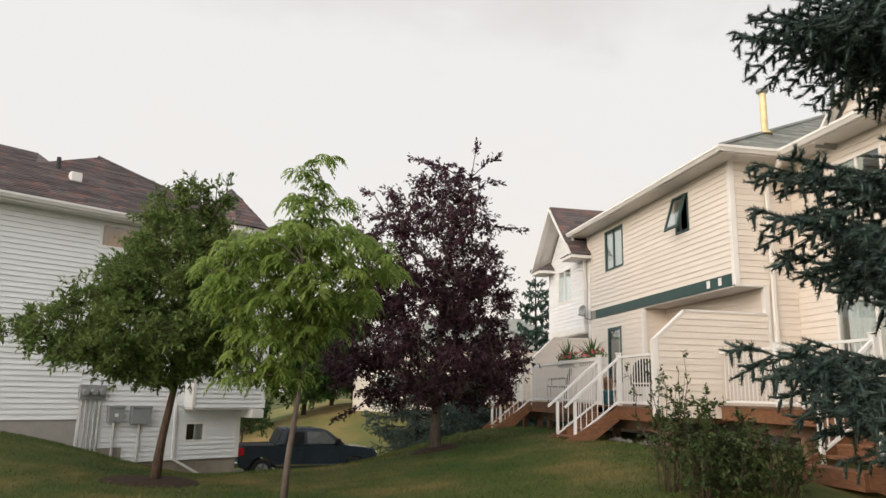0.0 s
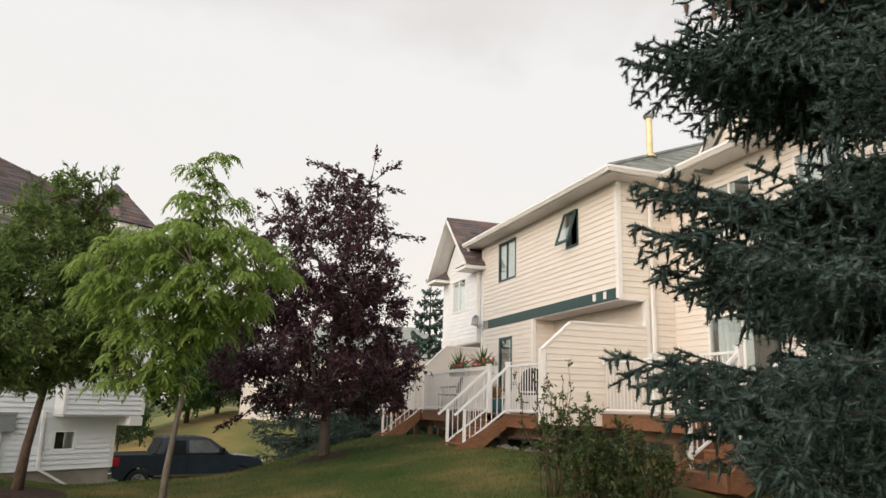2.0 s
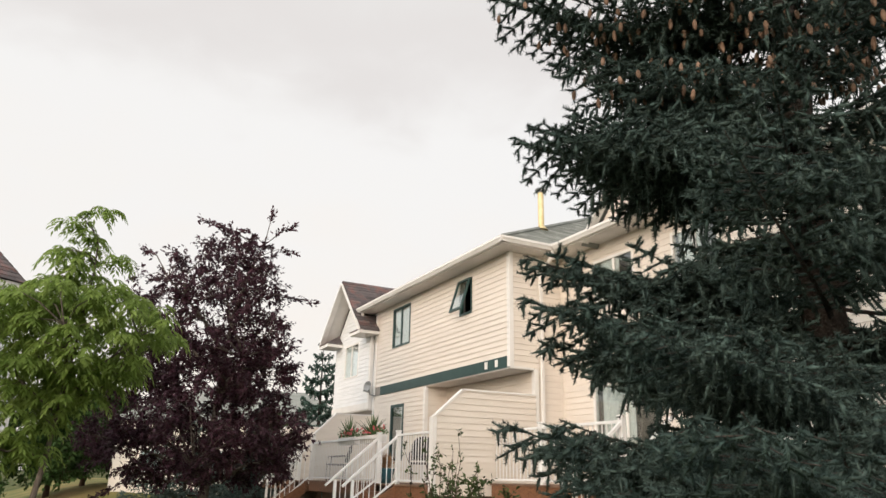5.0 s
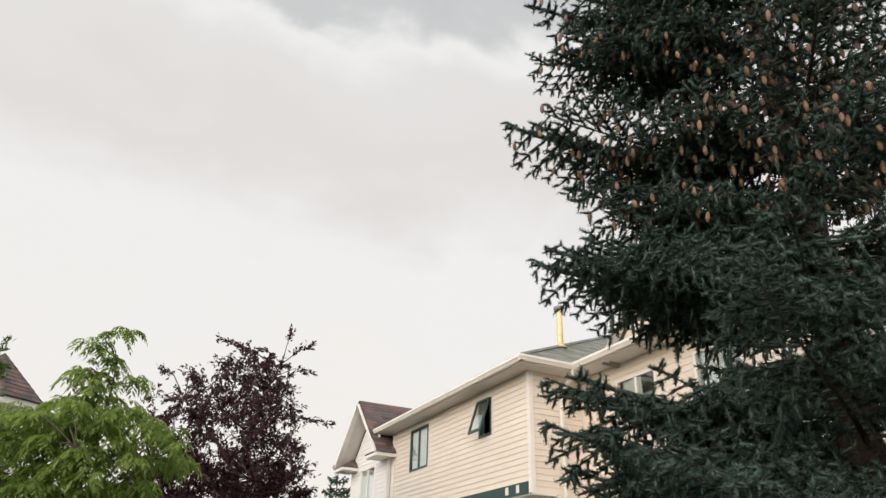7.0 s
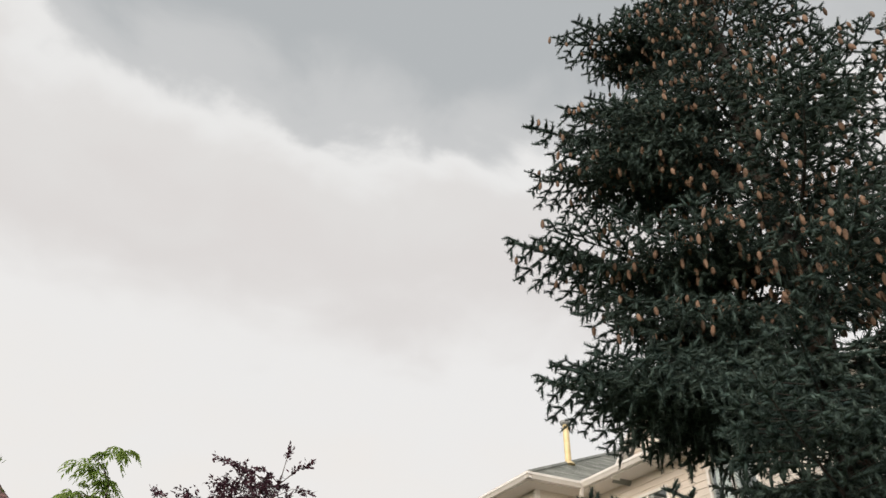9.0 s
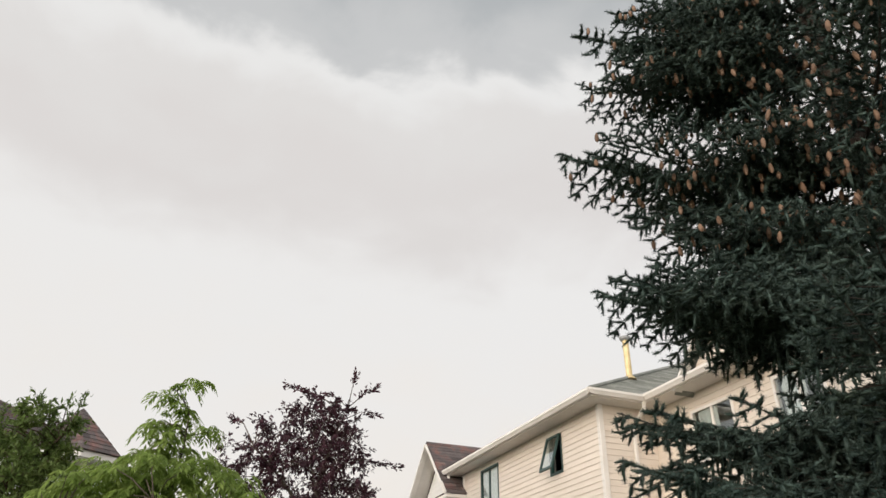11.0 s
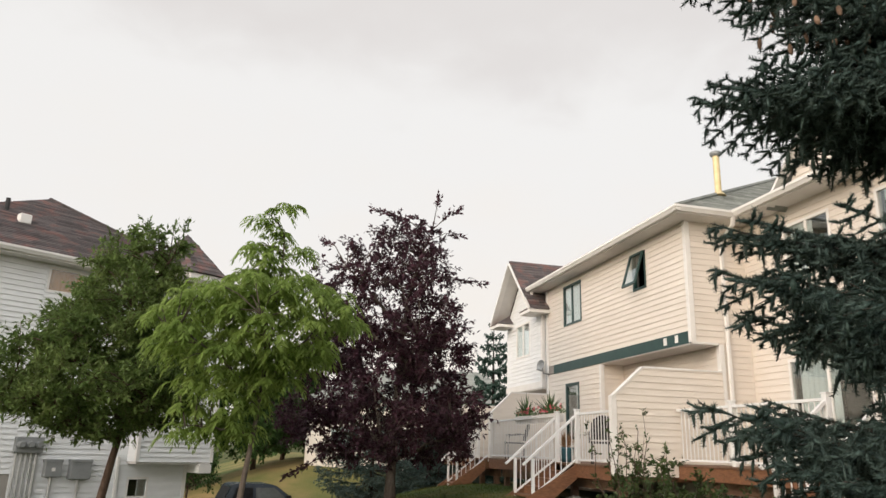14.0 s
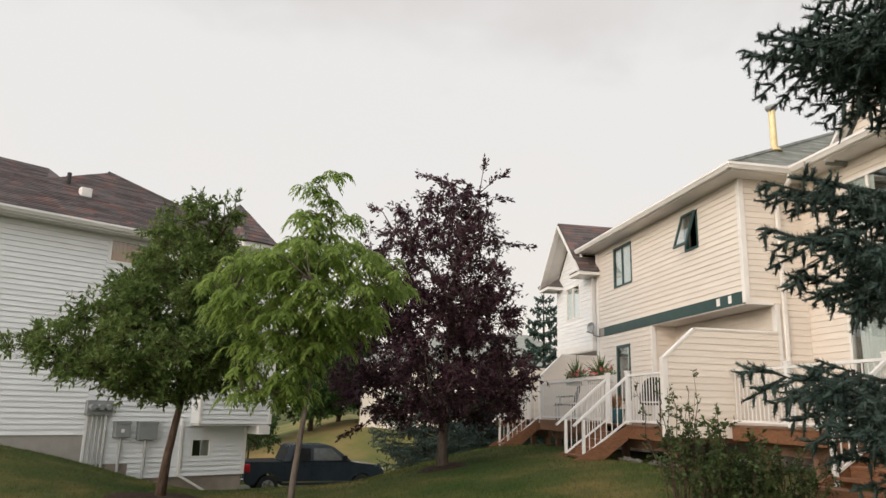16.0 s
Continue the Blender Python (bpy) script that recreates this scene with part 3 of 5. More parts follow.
# gable over the upper windows
gy, gw, gz = -2.85, 1.2, 1.25
bm = prismed([(gy - gw, EZ - 0.05), (gy + gw, EZ - 0.05), (gy, EZ + gz)], 0, -0.25, 0.0)
part("gable_wall", bm, WALLCORE, house_b)
siding(house_b, (-0.25, gy + gw, 0), NY, NX, 2 * gw, EZ, EZ + gz - 0.06, EXPO, SIDING,
       left=lambda z: gw * (z - EZ) / gz, right=lambda z: 2 * gw - gw * (z - EZ) / gz)
for sgn in (-1, 1):
    a, b = (-0.42, gy + sgn * (gw + 0.25), EZ - 0.16), (-0.42, gy, EZ + gz + 0.08)
    part("rake_board", barred(a, b, 0.05, 0.20, up=(1, 0, 0.01)), TRIM, house_b, "white rake board")
    bm = bmesh.new()
    p = [(-0.46, gy + sgn * (gw + 0.3), EZ - 0.12), (-0.46, gy, EZ + gz + 0.2), (3.2, gy, EZ + gz + 0.2), (3.2, gy + sgn * (gw + 0.3), EZ - 0.12)]
    poly(bm, *p)
    poly(bm, *[(q[0], q[1], q[2] - 0.1) for q in p])
    part("gable_roof", bm, SHINGLE_G, house_b)

# flue pipe on the roof
flue = thing("flue_pipe", 9.55, 13.03, 7.25, label="golden metal flue pipe with rain cap on the roof", category="flue pipe")
part("pipe", tubed([(0, 0, -0.1), (0, 0, 0.95)], 0.072, 14), BRASSPIPE, flue, smooth=False)
part("collar", tubed([(0, 0, -0.02), (0, 0, 0.05)], [0.16, 0.10], 14), BRASSPIPE, flue)
part("cap", tubed([(0, 0, 0.93), (0, 0, 0.97), (0, 0, 1.02), (0, 0, 1.06)], [0.10, 0.13, 0.13, 0.04], 14), GREYMETAL, flue)

# far townhouse with the white gable and bay
WHITE2 = SIDING_L
gable = thing("townhouse", 8.17, 20.0, 0.0, label="white-sided townhouse with steep brown gable and overhanging bay", category="house", group="townhouses")
gh = [(1.00, 2.22, 4.50, 5.60)]
slab(gable, "wall", (0, 0, 0), Y, NX, 3.13, 3.46, 5.9, WALLCORE, holes=gh)
siding(gable, (0, 0, 0), Y, NX, 3.13, 3.62, 7.0, EXPO, WHITE2, gh, left=lambda z: max(0, (z - 5.75) * 1.0), right=lambda z: 3.13 - max(0, (z - 5.75) * 1.0))
part("gable_wall", prismed([(0.0, 5.75), (3.13, 5.75), (1.565, 7.3)], 0, 0.002, 0.12), WALLCORE, gable)
window(gable, (0, 0, 0), Y, NX, 1.00, 2.22, 4.50, 5.60, TRIM, bars=(0.52,), curtain=(CURTAIN, 0.45, 1.0), label="white-framed window reflecting the sky")
siding(gable, (0, 0, 0), X, NY, 1.5, 3.62, 5.9, EXPO, WHITE2)
slab(gable, "bay_side", (0.14, 0, 0), X, NY, 1.4, 3.46, 5.9, WALLCORE)
part("skirt_board", boxed(-0.03, -0.03, 3.44, 0.0, 3.16, 3.63), TRIM, gable)
part("skirt_board", boxed(0.0, -0.03, 3.44, 1.4, 0.0, 3.63), TRIM, gable)
part("bay_floor", boxed(0.0, 0.0, 3.40, 1.6, 3.13, 3.46), SOFFIT, gable)
part("corner_board", boxed(-0.035, -0.035, 3.46, 0.07, 0.07, 5.85), TRIM, gable)
part("main_wall", boxed(1.4, -0.1, 0.3, 9.0, 2.95, 5.9), SIDING_L, gable)
# added block behind the window, room shade painted in its colour
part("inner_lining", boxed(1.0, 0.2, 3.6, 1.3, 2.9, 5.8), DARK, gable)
for sgn in (-1, 1):
    a, b = (-0.5, 1.5 + sgn * 1.80, 5.72), (-0.5, 1.5, 7.53)
    part("rake_board", barred(a, b, 0.05, 0.17, up=(1, 0, 0.01)), TRIM, gable, "white rake board")
    yl = 1.5 + sgn * 1.87
    p = [(-0.53, yl, 5.74), (-0.53, 1.5, 7.64), (5.5, 1.5, 7.64), (5.5, yl, 5.74)]
    bm = bmesh.new()
    poly(bm, *p)
    poly(bm, *[(q[0], q[1], q[2] - 0.06) for q in p])
    part("roof", bm, SHINGLE, gable, "brown mottled shingle roof")
    shingles(gable, *(p[0], p[3], p[2], p[1]), SHINGLE, 0.15, 0.9, 11 + sgn)
    q = [(-0.5, yl - sgn * 0.05, 5.70), (-0.5, 1.5 + sgn * 0.02, 7.55), (0.0, 1.5 + sgn * 0.02, 7.55), (0.0, yl - sgn * 0.05, 5.70)]
    bm = bmesh.new()
    poly(bm, *q)
    poly(bm, *[(v[0], v[1], v[2] - 0.02) for v in q])
    part("rake_soffit", bm, SOFFIT, gable)
    # boxed eave return
    y0 = 1.5 + sgn * 1.45
    part("eave_return", boxed(-0.55, min(y0 - 0.42, y0 + 0.42), 5.62, 0.0 if sgn > 0 else 1.3, max(y0 - 0.42, y0 + 0.42), 5.72, 0.01), TRIM, gable, "white boxed eave return")
    bm = bmesh.new()
    y1, y2 = y0 - 0.45, y0 + 0.45
    poly(bm, (-0.58, y1, 5.73), (-0.58, y2, 5.73), (-0.02, y0, 6.08))
    poly(bm, (-0.58, y1, 5.73), (-0.02, y0, 6.08), (0.0, y1, 5.73))
    poly(bm, (-0.58, y2, 5.73), (0.0, y2, 5.73), (-0.02, y0, 6.08))
    part("return_roof", bm, SHINGLE, gable)

dish = thing("satellite_dish", 8.16, 19.72, 3.95, label="grey satellite dish on the cream house wall", category="satellite dish")
bm = bmesh.new()
bmesh.ops.create_uvsphere(bm, u_segments=16, v_segments=8, radius=0.22)
bmesh.ops.delete(bm, geom=[v for v in bm.verts if v.co.z > -0.11], context="VERTS")
for v in bm.verts:
    v.co.z = (v.co.z + 0.22) * 1.0
bmesh.ops.transform(bm, matrix=pose(-0.13, 0.0, 0.10, 0, 80, 200), verts=bm.verts)
ob = part("reflector", bm, GREYMETAL, dish)
ob.modifiers.new("thick", "SOLIDIFY").thickness = 0.012
part("mast", tubed([(0.1, 0, -0.15), (-0.09, 0, -0.12), (-0.12, 0, 0.05)], 0.022, 8), GREYMETAL, dish)
part("feed_arm", barred((-0.12, 0, -0.06), (-0.32, -0.05, -0.02), 0.03, 0.03), GREYMETAL, dish)

# ---- white house across the lawn (own frame: x along its wall to its corner, y into it) ----
LX = 0.1235
lh = thing("white_house", -1.66, 20.93, 0.0, 34.0, label="white vinyl-sided house, brown shingle roof, exposed concrete foundation", category="house")
lw = [(20 - 1.56, 20 - 0.99, 0.18, 0.69), (20 - 4.20, 20 - 3.30, 4.95, 5.56)]
O = (-20.0, 0, 0)
slab(lh, "wall", O, X, NY, 20.0, -0.26, 5.72, WALLCORE, holes=lw)
siding(lh, O, X, NY, 20.0 - 4.24, 0.78, 5.72, LX, SIDING_L, lw, lip=0.032)
siding(lh, (-4.24, 0, 0), X, NY, 4.24, -0.26, 5.72, LX, SIDING_L, [(a - 15.76, b - 15.76, c0, c1) for a, b, c0, c1 in lw], lip=0.032)
window(lh, O, X, NY, *lw[0], TRIM, label="small white-framed basement window")
window(lh, O, X, NY, *lw[1], TRIM, curtain=(ORANGEBLIND, 0.0, 1.0), label="white-framed window with orange blind")
part("foundation", boxed(-20.0, 0.03, -2.2, -4.25, 0.2, 0.775), CONCRETE, lh, "bare concrete foundation wall")
part("foundation", boxed(-4.24, 0.03, -2.2, -0.02, 0.2, -0.265), CONCRETE, lh)
part("foundation", boxed(-3.95, -0.035, -1.0, -3.14, 0.0, 0.10), CONCRETE, lh)
part("corner_board", boxed(-0.06, -0.03, -0.26, 0.035, 0.07, 5.7), TRIM, lh)
slab(lh, "side_wall", (0, 0.0, 0), Y, X, 9.0, -0.26, 5.72, SIDING_L)
part("side_foundation", boxed(-0.2, 0.21, -2.4, -0.03, 9.0, -0.262), CONCRETE, lh)
# added sheet inside, near-black in place of the shade behind the panes
part("inner_partition", boxed(-19.8, 2.2, -0.2, -0.2, 2.3, 5.7), DARK, lh)
part("soffit", boxed(-20, -0.44, 5.62, 0.45, 0.0, 5.64), SOFFIT, lh, "white soffit")
part("fascia", boxed(-20, -0.46, 5.62, 0.45, -0.44, 5.76), TRIM, lh, "white fascia board")
gutter(lh, (-20, -0.46, 5.78), (0.5, -0.46, 5.78), NY)
bm = bmesh.new()
ap = (-3.52, 3.0, 8.12)
poly(bm, (-8.2, -0.5, 5.78), (0.5, -0.5, 5.78), ap)
poly(bm, (0.5, -0.5, 5.78), (0.5, 6.5, 5.78), ap)
poly(bm, (-8.2, -0.5, 5.78), ap, (-8.2, 6.5, 5.78))
poly(bm, (-20, -0.48, 5.77), (-4.0, -0.48, 5.77), (-4.6, 5.0, 8.44), (-20, 5.0, 8.6))
poly(bm, (-20, 10.5, 5.77), (-4.6, 10.5, 5.77), (-4.6, 5.0, 8.44), (-20, 5.0, 8.6))
poly(bm, (-4.0, -0.48, 5.77), (0.5, 8, 5.77), (-4.6, 10.5, 5.77), (-4.6, 5.0, 8.44))
part("roof", bm, SHINGLE, lh, "brown and grey mottled shingle roof")
shingles(lh, (-8.2, -0.5, 5.78), (0.5, -0.5, 5.78), ap, ap, SHINGLE, 0.16, 0.75, 21)
shingles(lh, (0.5, -0.5, 5.78), (0.5, 6.5, 5.78), ap, ap, SHINGLE, 0.16, 0.75, 22)
shingles(lh, (-20, -0.48, 5.77), (-6.0, -0.48, 5.77), (-4.6, 5.0, 8.44), (-20, 5.0, 8.6), SHINGLE, 0.16, 0.75, 23)
part("ridge_cap", tubed([ap, (0.5, -0.5, 5.80)], 0.06, 6), SHINGLE, lh)
# corner turret
tx, ty, tr = -0.70, 0.0, 1.0
pts = [(tx + tr * math.cos(radians(22.5 + 45 * k)), ty + tr * math.sin(radians(22.5 + 45 * k))) for k in range(8)]
turret = part("corner_bay", boxed(-1.62, -0.5, 1.06, 0.42, 0.6, 5.72), WALLCORE, lh, "overhanging white corner bay under a pointed roof")
siding(turret, (-1.62, -0.5, 0), X, NY, 2.04, 1.07, 5.72, LX, SIDING_L, lip=0.032)
siding(turret, (0.42, -0.5, 0), Y, X, 1.1, 1.07, 5.72, LX, SIDING_L)
siding(turret, (-1.62, 0.0, 0), NY, NX, 0.5, 1.07, 5.72, LX, SIDING_L)
for cx in (-1.62, 0.42):
    part("corner_board", boxed(cx - 0.04, -0.54, 1.07, cx + 0.04, -0.46, 5.72), TRIM, turret)
part("turret_soffit", prismed([(tx + (p[0] - tx) * 1.25, ty + (p[1] - ty) * 1.25) for p in pts], 2, 5.74, 5.90), TRIM, turret, "white fascia")
bm = bmesh.new()
for k in range(8):
    a, b = [(tx + (p[0] - tx) * 1.32, ty + (p[1] - ty) * 1.32, 5.90) for p in (pts[k], pts[(k + 1) % 8])]
    poly(bm, a, b, (tx - 0.1, ty, 7.2))
part("turret_roof", bm, SHINGLE, turret)
for k in range(3, 9):
    a, b = [(tx + (p[0] - tx) * 1.32, ty + (p[1] - ty) * 1.32, 5.905) for p in (pts[k % 8], pts[(k + 1) % 8])]
    shingles(turret, a, b, (tx - 0.1, ty, 7.205), (tx - 0.1, ty, 7.205), SHINGLE, 0.16, 0.5, 30 + k)
part("overhang_floor", boxed(-1.62, -0.5, 1.02, 0.42, 0.0, 1.055), SOFFIT, lh, "underside of the overhang")
part("beam", boxed(0.05, -0.6, 0.80, 0.40, 0.3, 1.02), TRIM, lh, "boxed white beam end")
downspout(lh, [(-1.87, -0.06, 1.15), (-1.84, -0.06, -0.22), (-1.15, -0.14, -0.62)])
part("roof_vent", boxed(-4.80, 0.85, 6.70, -4.52, 1.08, 6.95, 0.03), TRIM, lh, "white roof vent")
part("vent_pipe", tubed([(-4.95, 1.5, 6.95), (-4.95, 1.5, 7.42)], 0.055, 10), DARK, lh, "black vent pipe")

# meters and boxes on the white house wall
meters = thing("electric_meters", -1.66, 20.93, 0.0, 34.0, label="bank of three round grey electric meters with conduits down the wall", category="electric meter")
part("backplate", boxed(-4.28, -0.16, 1.24, -3.68, -0.02, 1.58, 0.01), GREYMETAL, meters)
for k in range(3):
    x = -4.17 + 0.19 * k
    part("meter", tubed([(x, -0.16, 1.42), (x, -0.22, 1.42), (x, -0.23, 1.42), (x, -0.28, 1.42)], [0.085, 0.085, 0.07, 0.065], 14), GREYMETAL, meters, "round glass-faced meter")
for k in range(5):
    x = -4.20 + 0.105 * k
    part("conduit", tubed([(x, -0.08, 1.24), (x, -0.08, -0.25)], 0.024 if k < 4 else 0.036, 8), CONDUIT, meters)
for x0, x1, z0, z1, nm in ((-3.58, -3.22, 0.72, 1.09, "utility_box"), (-3.02, -2.54, 0.66, 1.09, "utility_box")):
    bx = thing(nm, -1.66, 20.93, 0.0, 34.0, label="grey steel utility box on a conduit, fixed to the white siding", category="utility box", group="utility boxes")
    part("cabinet", boxed(x0, -0.20, z0, x1, -0.02, z1, 0.012), GREYMETAL, bx)
    part("lid", boxed(x0 - 0.012, -0.215, z1 - 0.05, x1 + 0.012, -0.02, z1 + 0.015, 0.006), GREYMETAL, bx)
    part("conduit", tubed([((x0 + x1) / 2, -0.10, z0), ((x0 + x1) / 2, -0.10, -0.75)], 0.034, 8), CONDUIT, bx)
    if x1 < -3.2:
        part("warning_label", boxed(x0 + 0.14, -0.206, z0 + 0.12, x0 + 0.22, -0.2015, z0 + 0.2), TRIM, bx, "small white label")


# ---- decks, rails, stairs (own frame: x towards the house, y along the front) ----
def baluster_run(parent, a, b, z0, z1, step, mesh_cache={}):
    """Upright square balusters from a to b (2D); z0 and z1 heights at both ends of the run as pairs."""
    a, b = Vector(a), Vector(b)
    n = max(1, round((b - a).length / step))
    for i in range(1, n):
        p = a.lerp(b, i / n)
        lo, hi = z0[0] + (z0[1] - z0[0]) * i / n, z1[0] + (z1[1] - z1[0]) * i / n
        key = round(hi - lo, 3)
        if key not in mesh_cache:
            bm = boxed(-0.0075, -0.0075, 0, 0.0075, 0.0075, hi - lo)
            me = bpy.data.meshes.new("baluster")
            bm.to_mesh(me)
            bm.free()
            me.materials.append(RAIL)
            mesh_cache[key] = me
        piece("baluster", mesh_cache[key], parent, Matrix.Translation((p.x, p.y, lo)))


def post(parent, x, y, z0, z1, w=0.09):
    bm = boxed(x - w / 2, y - w / 2, z0, x + w / 2, y + w / 2, z1, 0.006)
    box(bm, x - w / 2 - 0.012, y - w / 2 - 0.012, z1, x + w / 2 + 0.012, y + w / 2 + 0.012, z1 + 0.025, 0.006)
    return part("post", bm, RAIL, parent)


def rail_section(parent, a, b, z=1.42, top=2.42):
    part("top_rail", barred((*a, top - 0.025), (*b, top - 0.025), 0.06, 0.045), RAIL, parent)
    part("bottom_rail", barred((*a, z + 0.075), (*b, z + 0.075), 0.04, 0.035), RAIL, parent)
    baluster_run(parent, a, b, (z + 0.08, z + 0.08), (top - 0.05, top - 0.05), 0.118)


def stairs(parent, rail_parent, x, y0, y1, z, foot_x, foot_z):
    """A flight down from the deck edge at x towards -x, between y0 and y1, with sloping rails."""
    n = 4
    run, rise = (x - foot_x) / n, (z - foot_z) / (n + 1)
    for k in range(n):
        zz = z - rise * (k + 1)
        part("tread", boxed(x - run * (k + 1) - 0.03, y0 + 0.05, zz - 0.04, x - run * k, y1 - 0.05, zz, 0.006), CEDAR, parent)
        part("riser", boxed(x - run * k - 0.02, y0 + 0.05, zz - 0.04, x - run * k - 0.002, y1 - 0.05, zz + rise - 0.045), CEDAR, parent)
    part("step", boxed(foot_x - 0.28, y0 - 0.02, foot_z - 0.2, foot_x + 0.02, y1 + 0.02, foot_z + 0.02, 0.008), CEDAR, parent)
    for y in (y0, y1):
        d = 0.02 if y == y1 else -0.02
        bm = prismed([(x + 0.0, z - 0.02), (x + 0.0, z - 0.30), (foot_x + 0.0, foot_z - 0.24), (foot_x - 0.22, foot_z - 0.16), (foot_x - 0.22, foot_z + 0.06)], 1, y - 0.02 + d, y + 0.02 + d)
        part("stringer", bm, CEDAR, parent, "sloping stair stringer")
        fz = foot_z + 0.02
        top0, top1 = (x, y, z + 0.98), (foot_x - 0.22, y, fz + 0.72)
        part("hand_rail", barred(top0, top1, 0.055, 0.045), RAIL, rail_parent)
        part("bottom_rail", barred((x, y, z + 0.10), (foot_x, y, fz + 0.15), 0.04, 0.035), RAIL, rail_parent)
        part("newel", boxed(foot_x - 0.03, y - 0.03, fz - 0.06, foot_x + 0.03, y + 0.03, fz + 0.84, 0.005), RAIL, rail_parent)
        sl = (z + 0.98 - (fz + 0.72)) / (x - foot_x + 0.22)
        baluster_run(rail_parent, (x, y), (foot_x, y), (z + 0.11, fz + 0.16), (z + 0.95, z + 0.95 - sl * (x - foot_x)), 0.125)


def deck(x0, x1, y0, y1, z, front_gaps, label):
    """Boards, rim beams and posts of a deck; front_gaps: stretches along y taken by stairs."""
    d = thing("deck", x0, y0, z, label=label, category="deck", group="decks")
    w, l = x1 - x0, y1 - y0
    part("rim_joist", boxed(-0.02, 0, -0.27, 0.02, l, -0.032, 0.004), CEDAR, d, "reddish stained rim board")
    part("rim_joist", boxed(0.02, 0, -0.27, w, 0.04, -0.032, 0.004), CEDAR, d)
    part("rim_joist", boxed(0.02, l - 0.04, -0.27, w, l, -0.032, 0.004), CEDAR, d)
    part("beam", boxed(0.35, 0.1, -0.48, 0.47, l - 0.1, -0.27), DECKWOOD, d)
    y = 0.25
    while y < l:
        gz = ground_z(x0 + 0.4, y0 + y) - z
        part("deck_post", boxed(0.34, y, gz - 0.1, 0.48, y + 0.14, -0.48, 0.006), DECKWOOD, d)
        y += (l - 0.64) / 3
    x = -0.05
    k = 0
    while x < w - 0.02:
        xe = min(x + 0.138, w)
        part("deck_board", boxed(x, -0.02, -0.03, xe, l + 0.02, 0.0), DECKWOOD, d)
        x += 0.144
    return d


DZ = 1.40
deck_a = deck(6.44, 8.90, 12.56, 19.72, DZ, (), "raised cedar deck with brown rim boards on posts")
rails_a = thing("deck_railing", 6.48, 12.56, DZ, label="white metal deck railing with square balusters", category="railing", group="deck railings")


def shift(v):
    return (v[0] - 6.48, v[1] - 12.56)


for y0, y1 in ((12.62, 14.07), (15.10, 19.66)):
    rail_section(rails_a, shift((6.48, y0)), shift((6.48, y1)), 0.0, 1.01)
for y in (14.07, 15.10):
    post(rails_a, 0, y - 12.56, 0.0, 1.06)
stairs(deck_a, rails_a, 0.0, 14.07 - 12.56, 15.10 - 12.56, 0.0, 5.50 - 6.48, 0.60 - DZ)


def privacy(y, x_in, x_tip, x_knee, z_low, z_high, z_bottom, label):
    """A boarded privacy wall across the decks, its outer end cut slanting."""
    p = thing("privacy_screen", x_tip, y, 0.0, label=label, category="privacy screen", group="privacy screens")
    w, k = x_in - x_tip, x_knee - x_tip
    out = [(0, z_bottom), (w, z_bottom), (w, z_high), (k, z_high), (0, z_low)]
    part("core", prismed(out, 1, -0.04, 0.04), WALLCORE, p)

    def lft(z):
        return 0.0 if z <= z_low else k * (z - z_low) / (z_high - z_low)
    siding(p, (0, -0.04, 0), X, NY, w, z_bottom, z_high, EXPO, SIDING, left=lft)
    siding(p, (w, 0.04, 0), (-1, 0, 0), Y, w, z_bottom, z_high, EXPO, SIDING, right=lambda z: w - lft(z))
    part("cap", barred((k - 0.02, 0, z_high + 0.015), (w, 0, z_high + 0.015), 0.13, 0.035), TRIM, p, "white cap")
    part("cap", barred((-0.01, 0, z_low), (k, 0, z_high + 0.015), 0.13, 0.035), TRIM, p)
    part("end_post", boxed(-0.045, -0.065, z_bottom, 0.05, 0.065, z_low + 0.01), TRIM, p, "white corner post")
    return p


privacy(12.50, 8.88, 6.48, 7.12, 2.66, 3.22, 1.22, "cream boarded privacy wall between decks, slanting white-capped end")
privacy(19.78, 8.26, 6.48, 7.10, 2.62, 3.21, 1.30, "cream boarded privacy wall between decks, slanting white-capped end")

# deck and stairs of the far unit
deck_f = deck(6.40, 8.90, 19.86, 24.5, DZ - 0.02, (), "raised cedar deck with brown rim boards on posts")
rails_f = thing("deck_railing", 6.48, 19.86, DZ - 0.02, label="white metal deck railing with square balusters", category="railing", group="deck railings")
stairs(deck_f, rails_f, 0.0, 0.12, 1.05, 0.0, -0.90, 0.56 - DZ)
post(rails_f, 0, 1.05, 0, 1.06)
rail_section(rails_f, (0, 1.05), (0, 4.6), 0.0, 1.01)

# deck and stairs of the near unit
deck_n = deck(7.78, 9.60, 7.50, 12.42, 1.46, (), "raised cedar deck with brown rim boards on posts")
rails_n = thing("deck_railing", 7.81, 7.50, 1.46, label="white metal deck railing with square balusters", category="railing", group="deck railings")
rail_section(rails_n, (0, 1.16), (0, 4.92), 0.0, 1.01)
post(rails_n, 0, 3.28, 0.0, 1.06)
post(rails_n, 0, 1.16, 0.0, 1.06)
stairs(deck_n, rails_n, 0.0, 0.12, 1.16, 0.0, -0.96, 0.74 - 1.46)
bm = bmesh.new()
poly(bm, *[(x, y, EZ + 0.78 * (y + 0.47) + 0.035) for x, y in ((0.75, -0.45), (4.2, -0.45), (4.4, 1.3), (2.4, 0.55))])
part("valley_flashing", bm, CONDUIT, house, "pale metal valley flashing")
privacy(24.7, 8.9, 6.5, 7.1, 2.6, 3.1, 1.2, "white boarded privacy wall at the end of a deck")


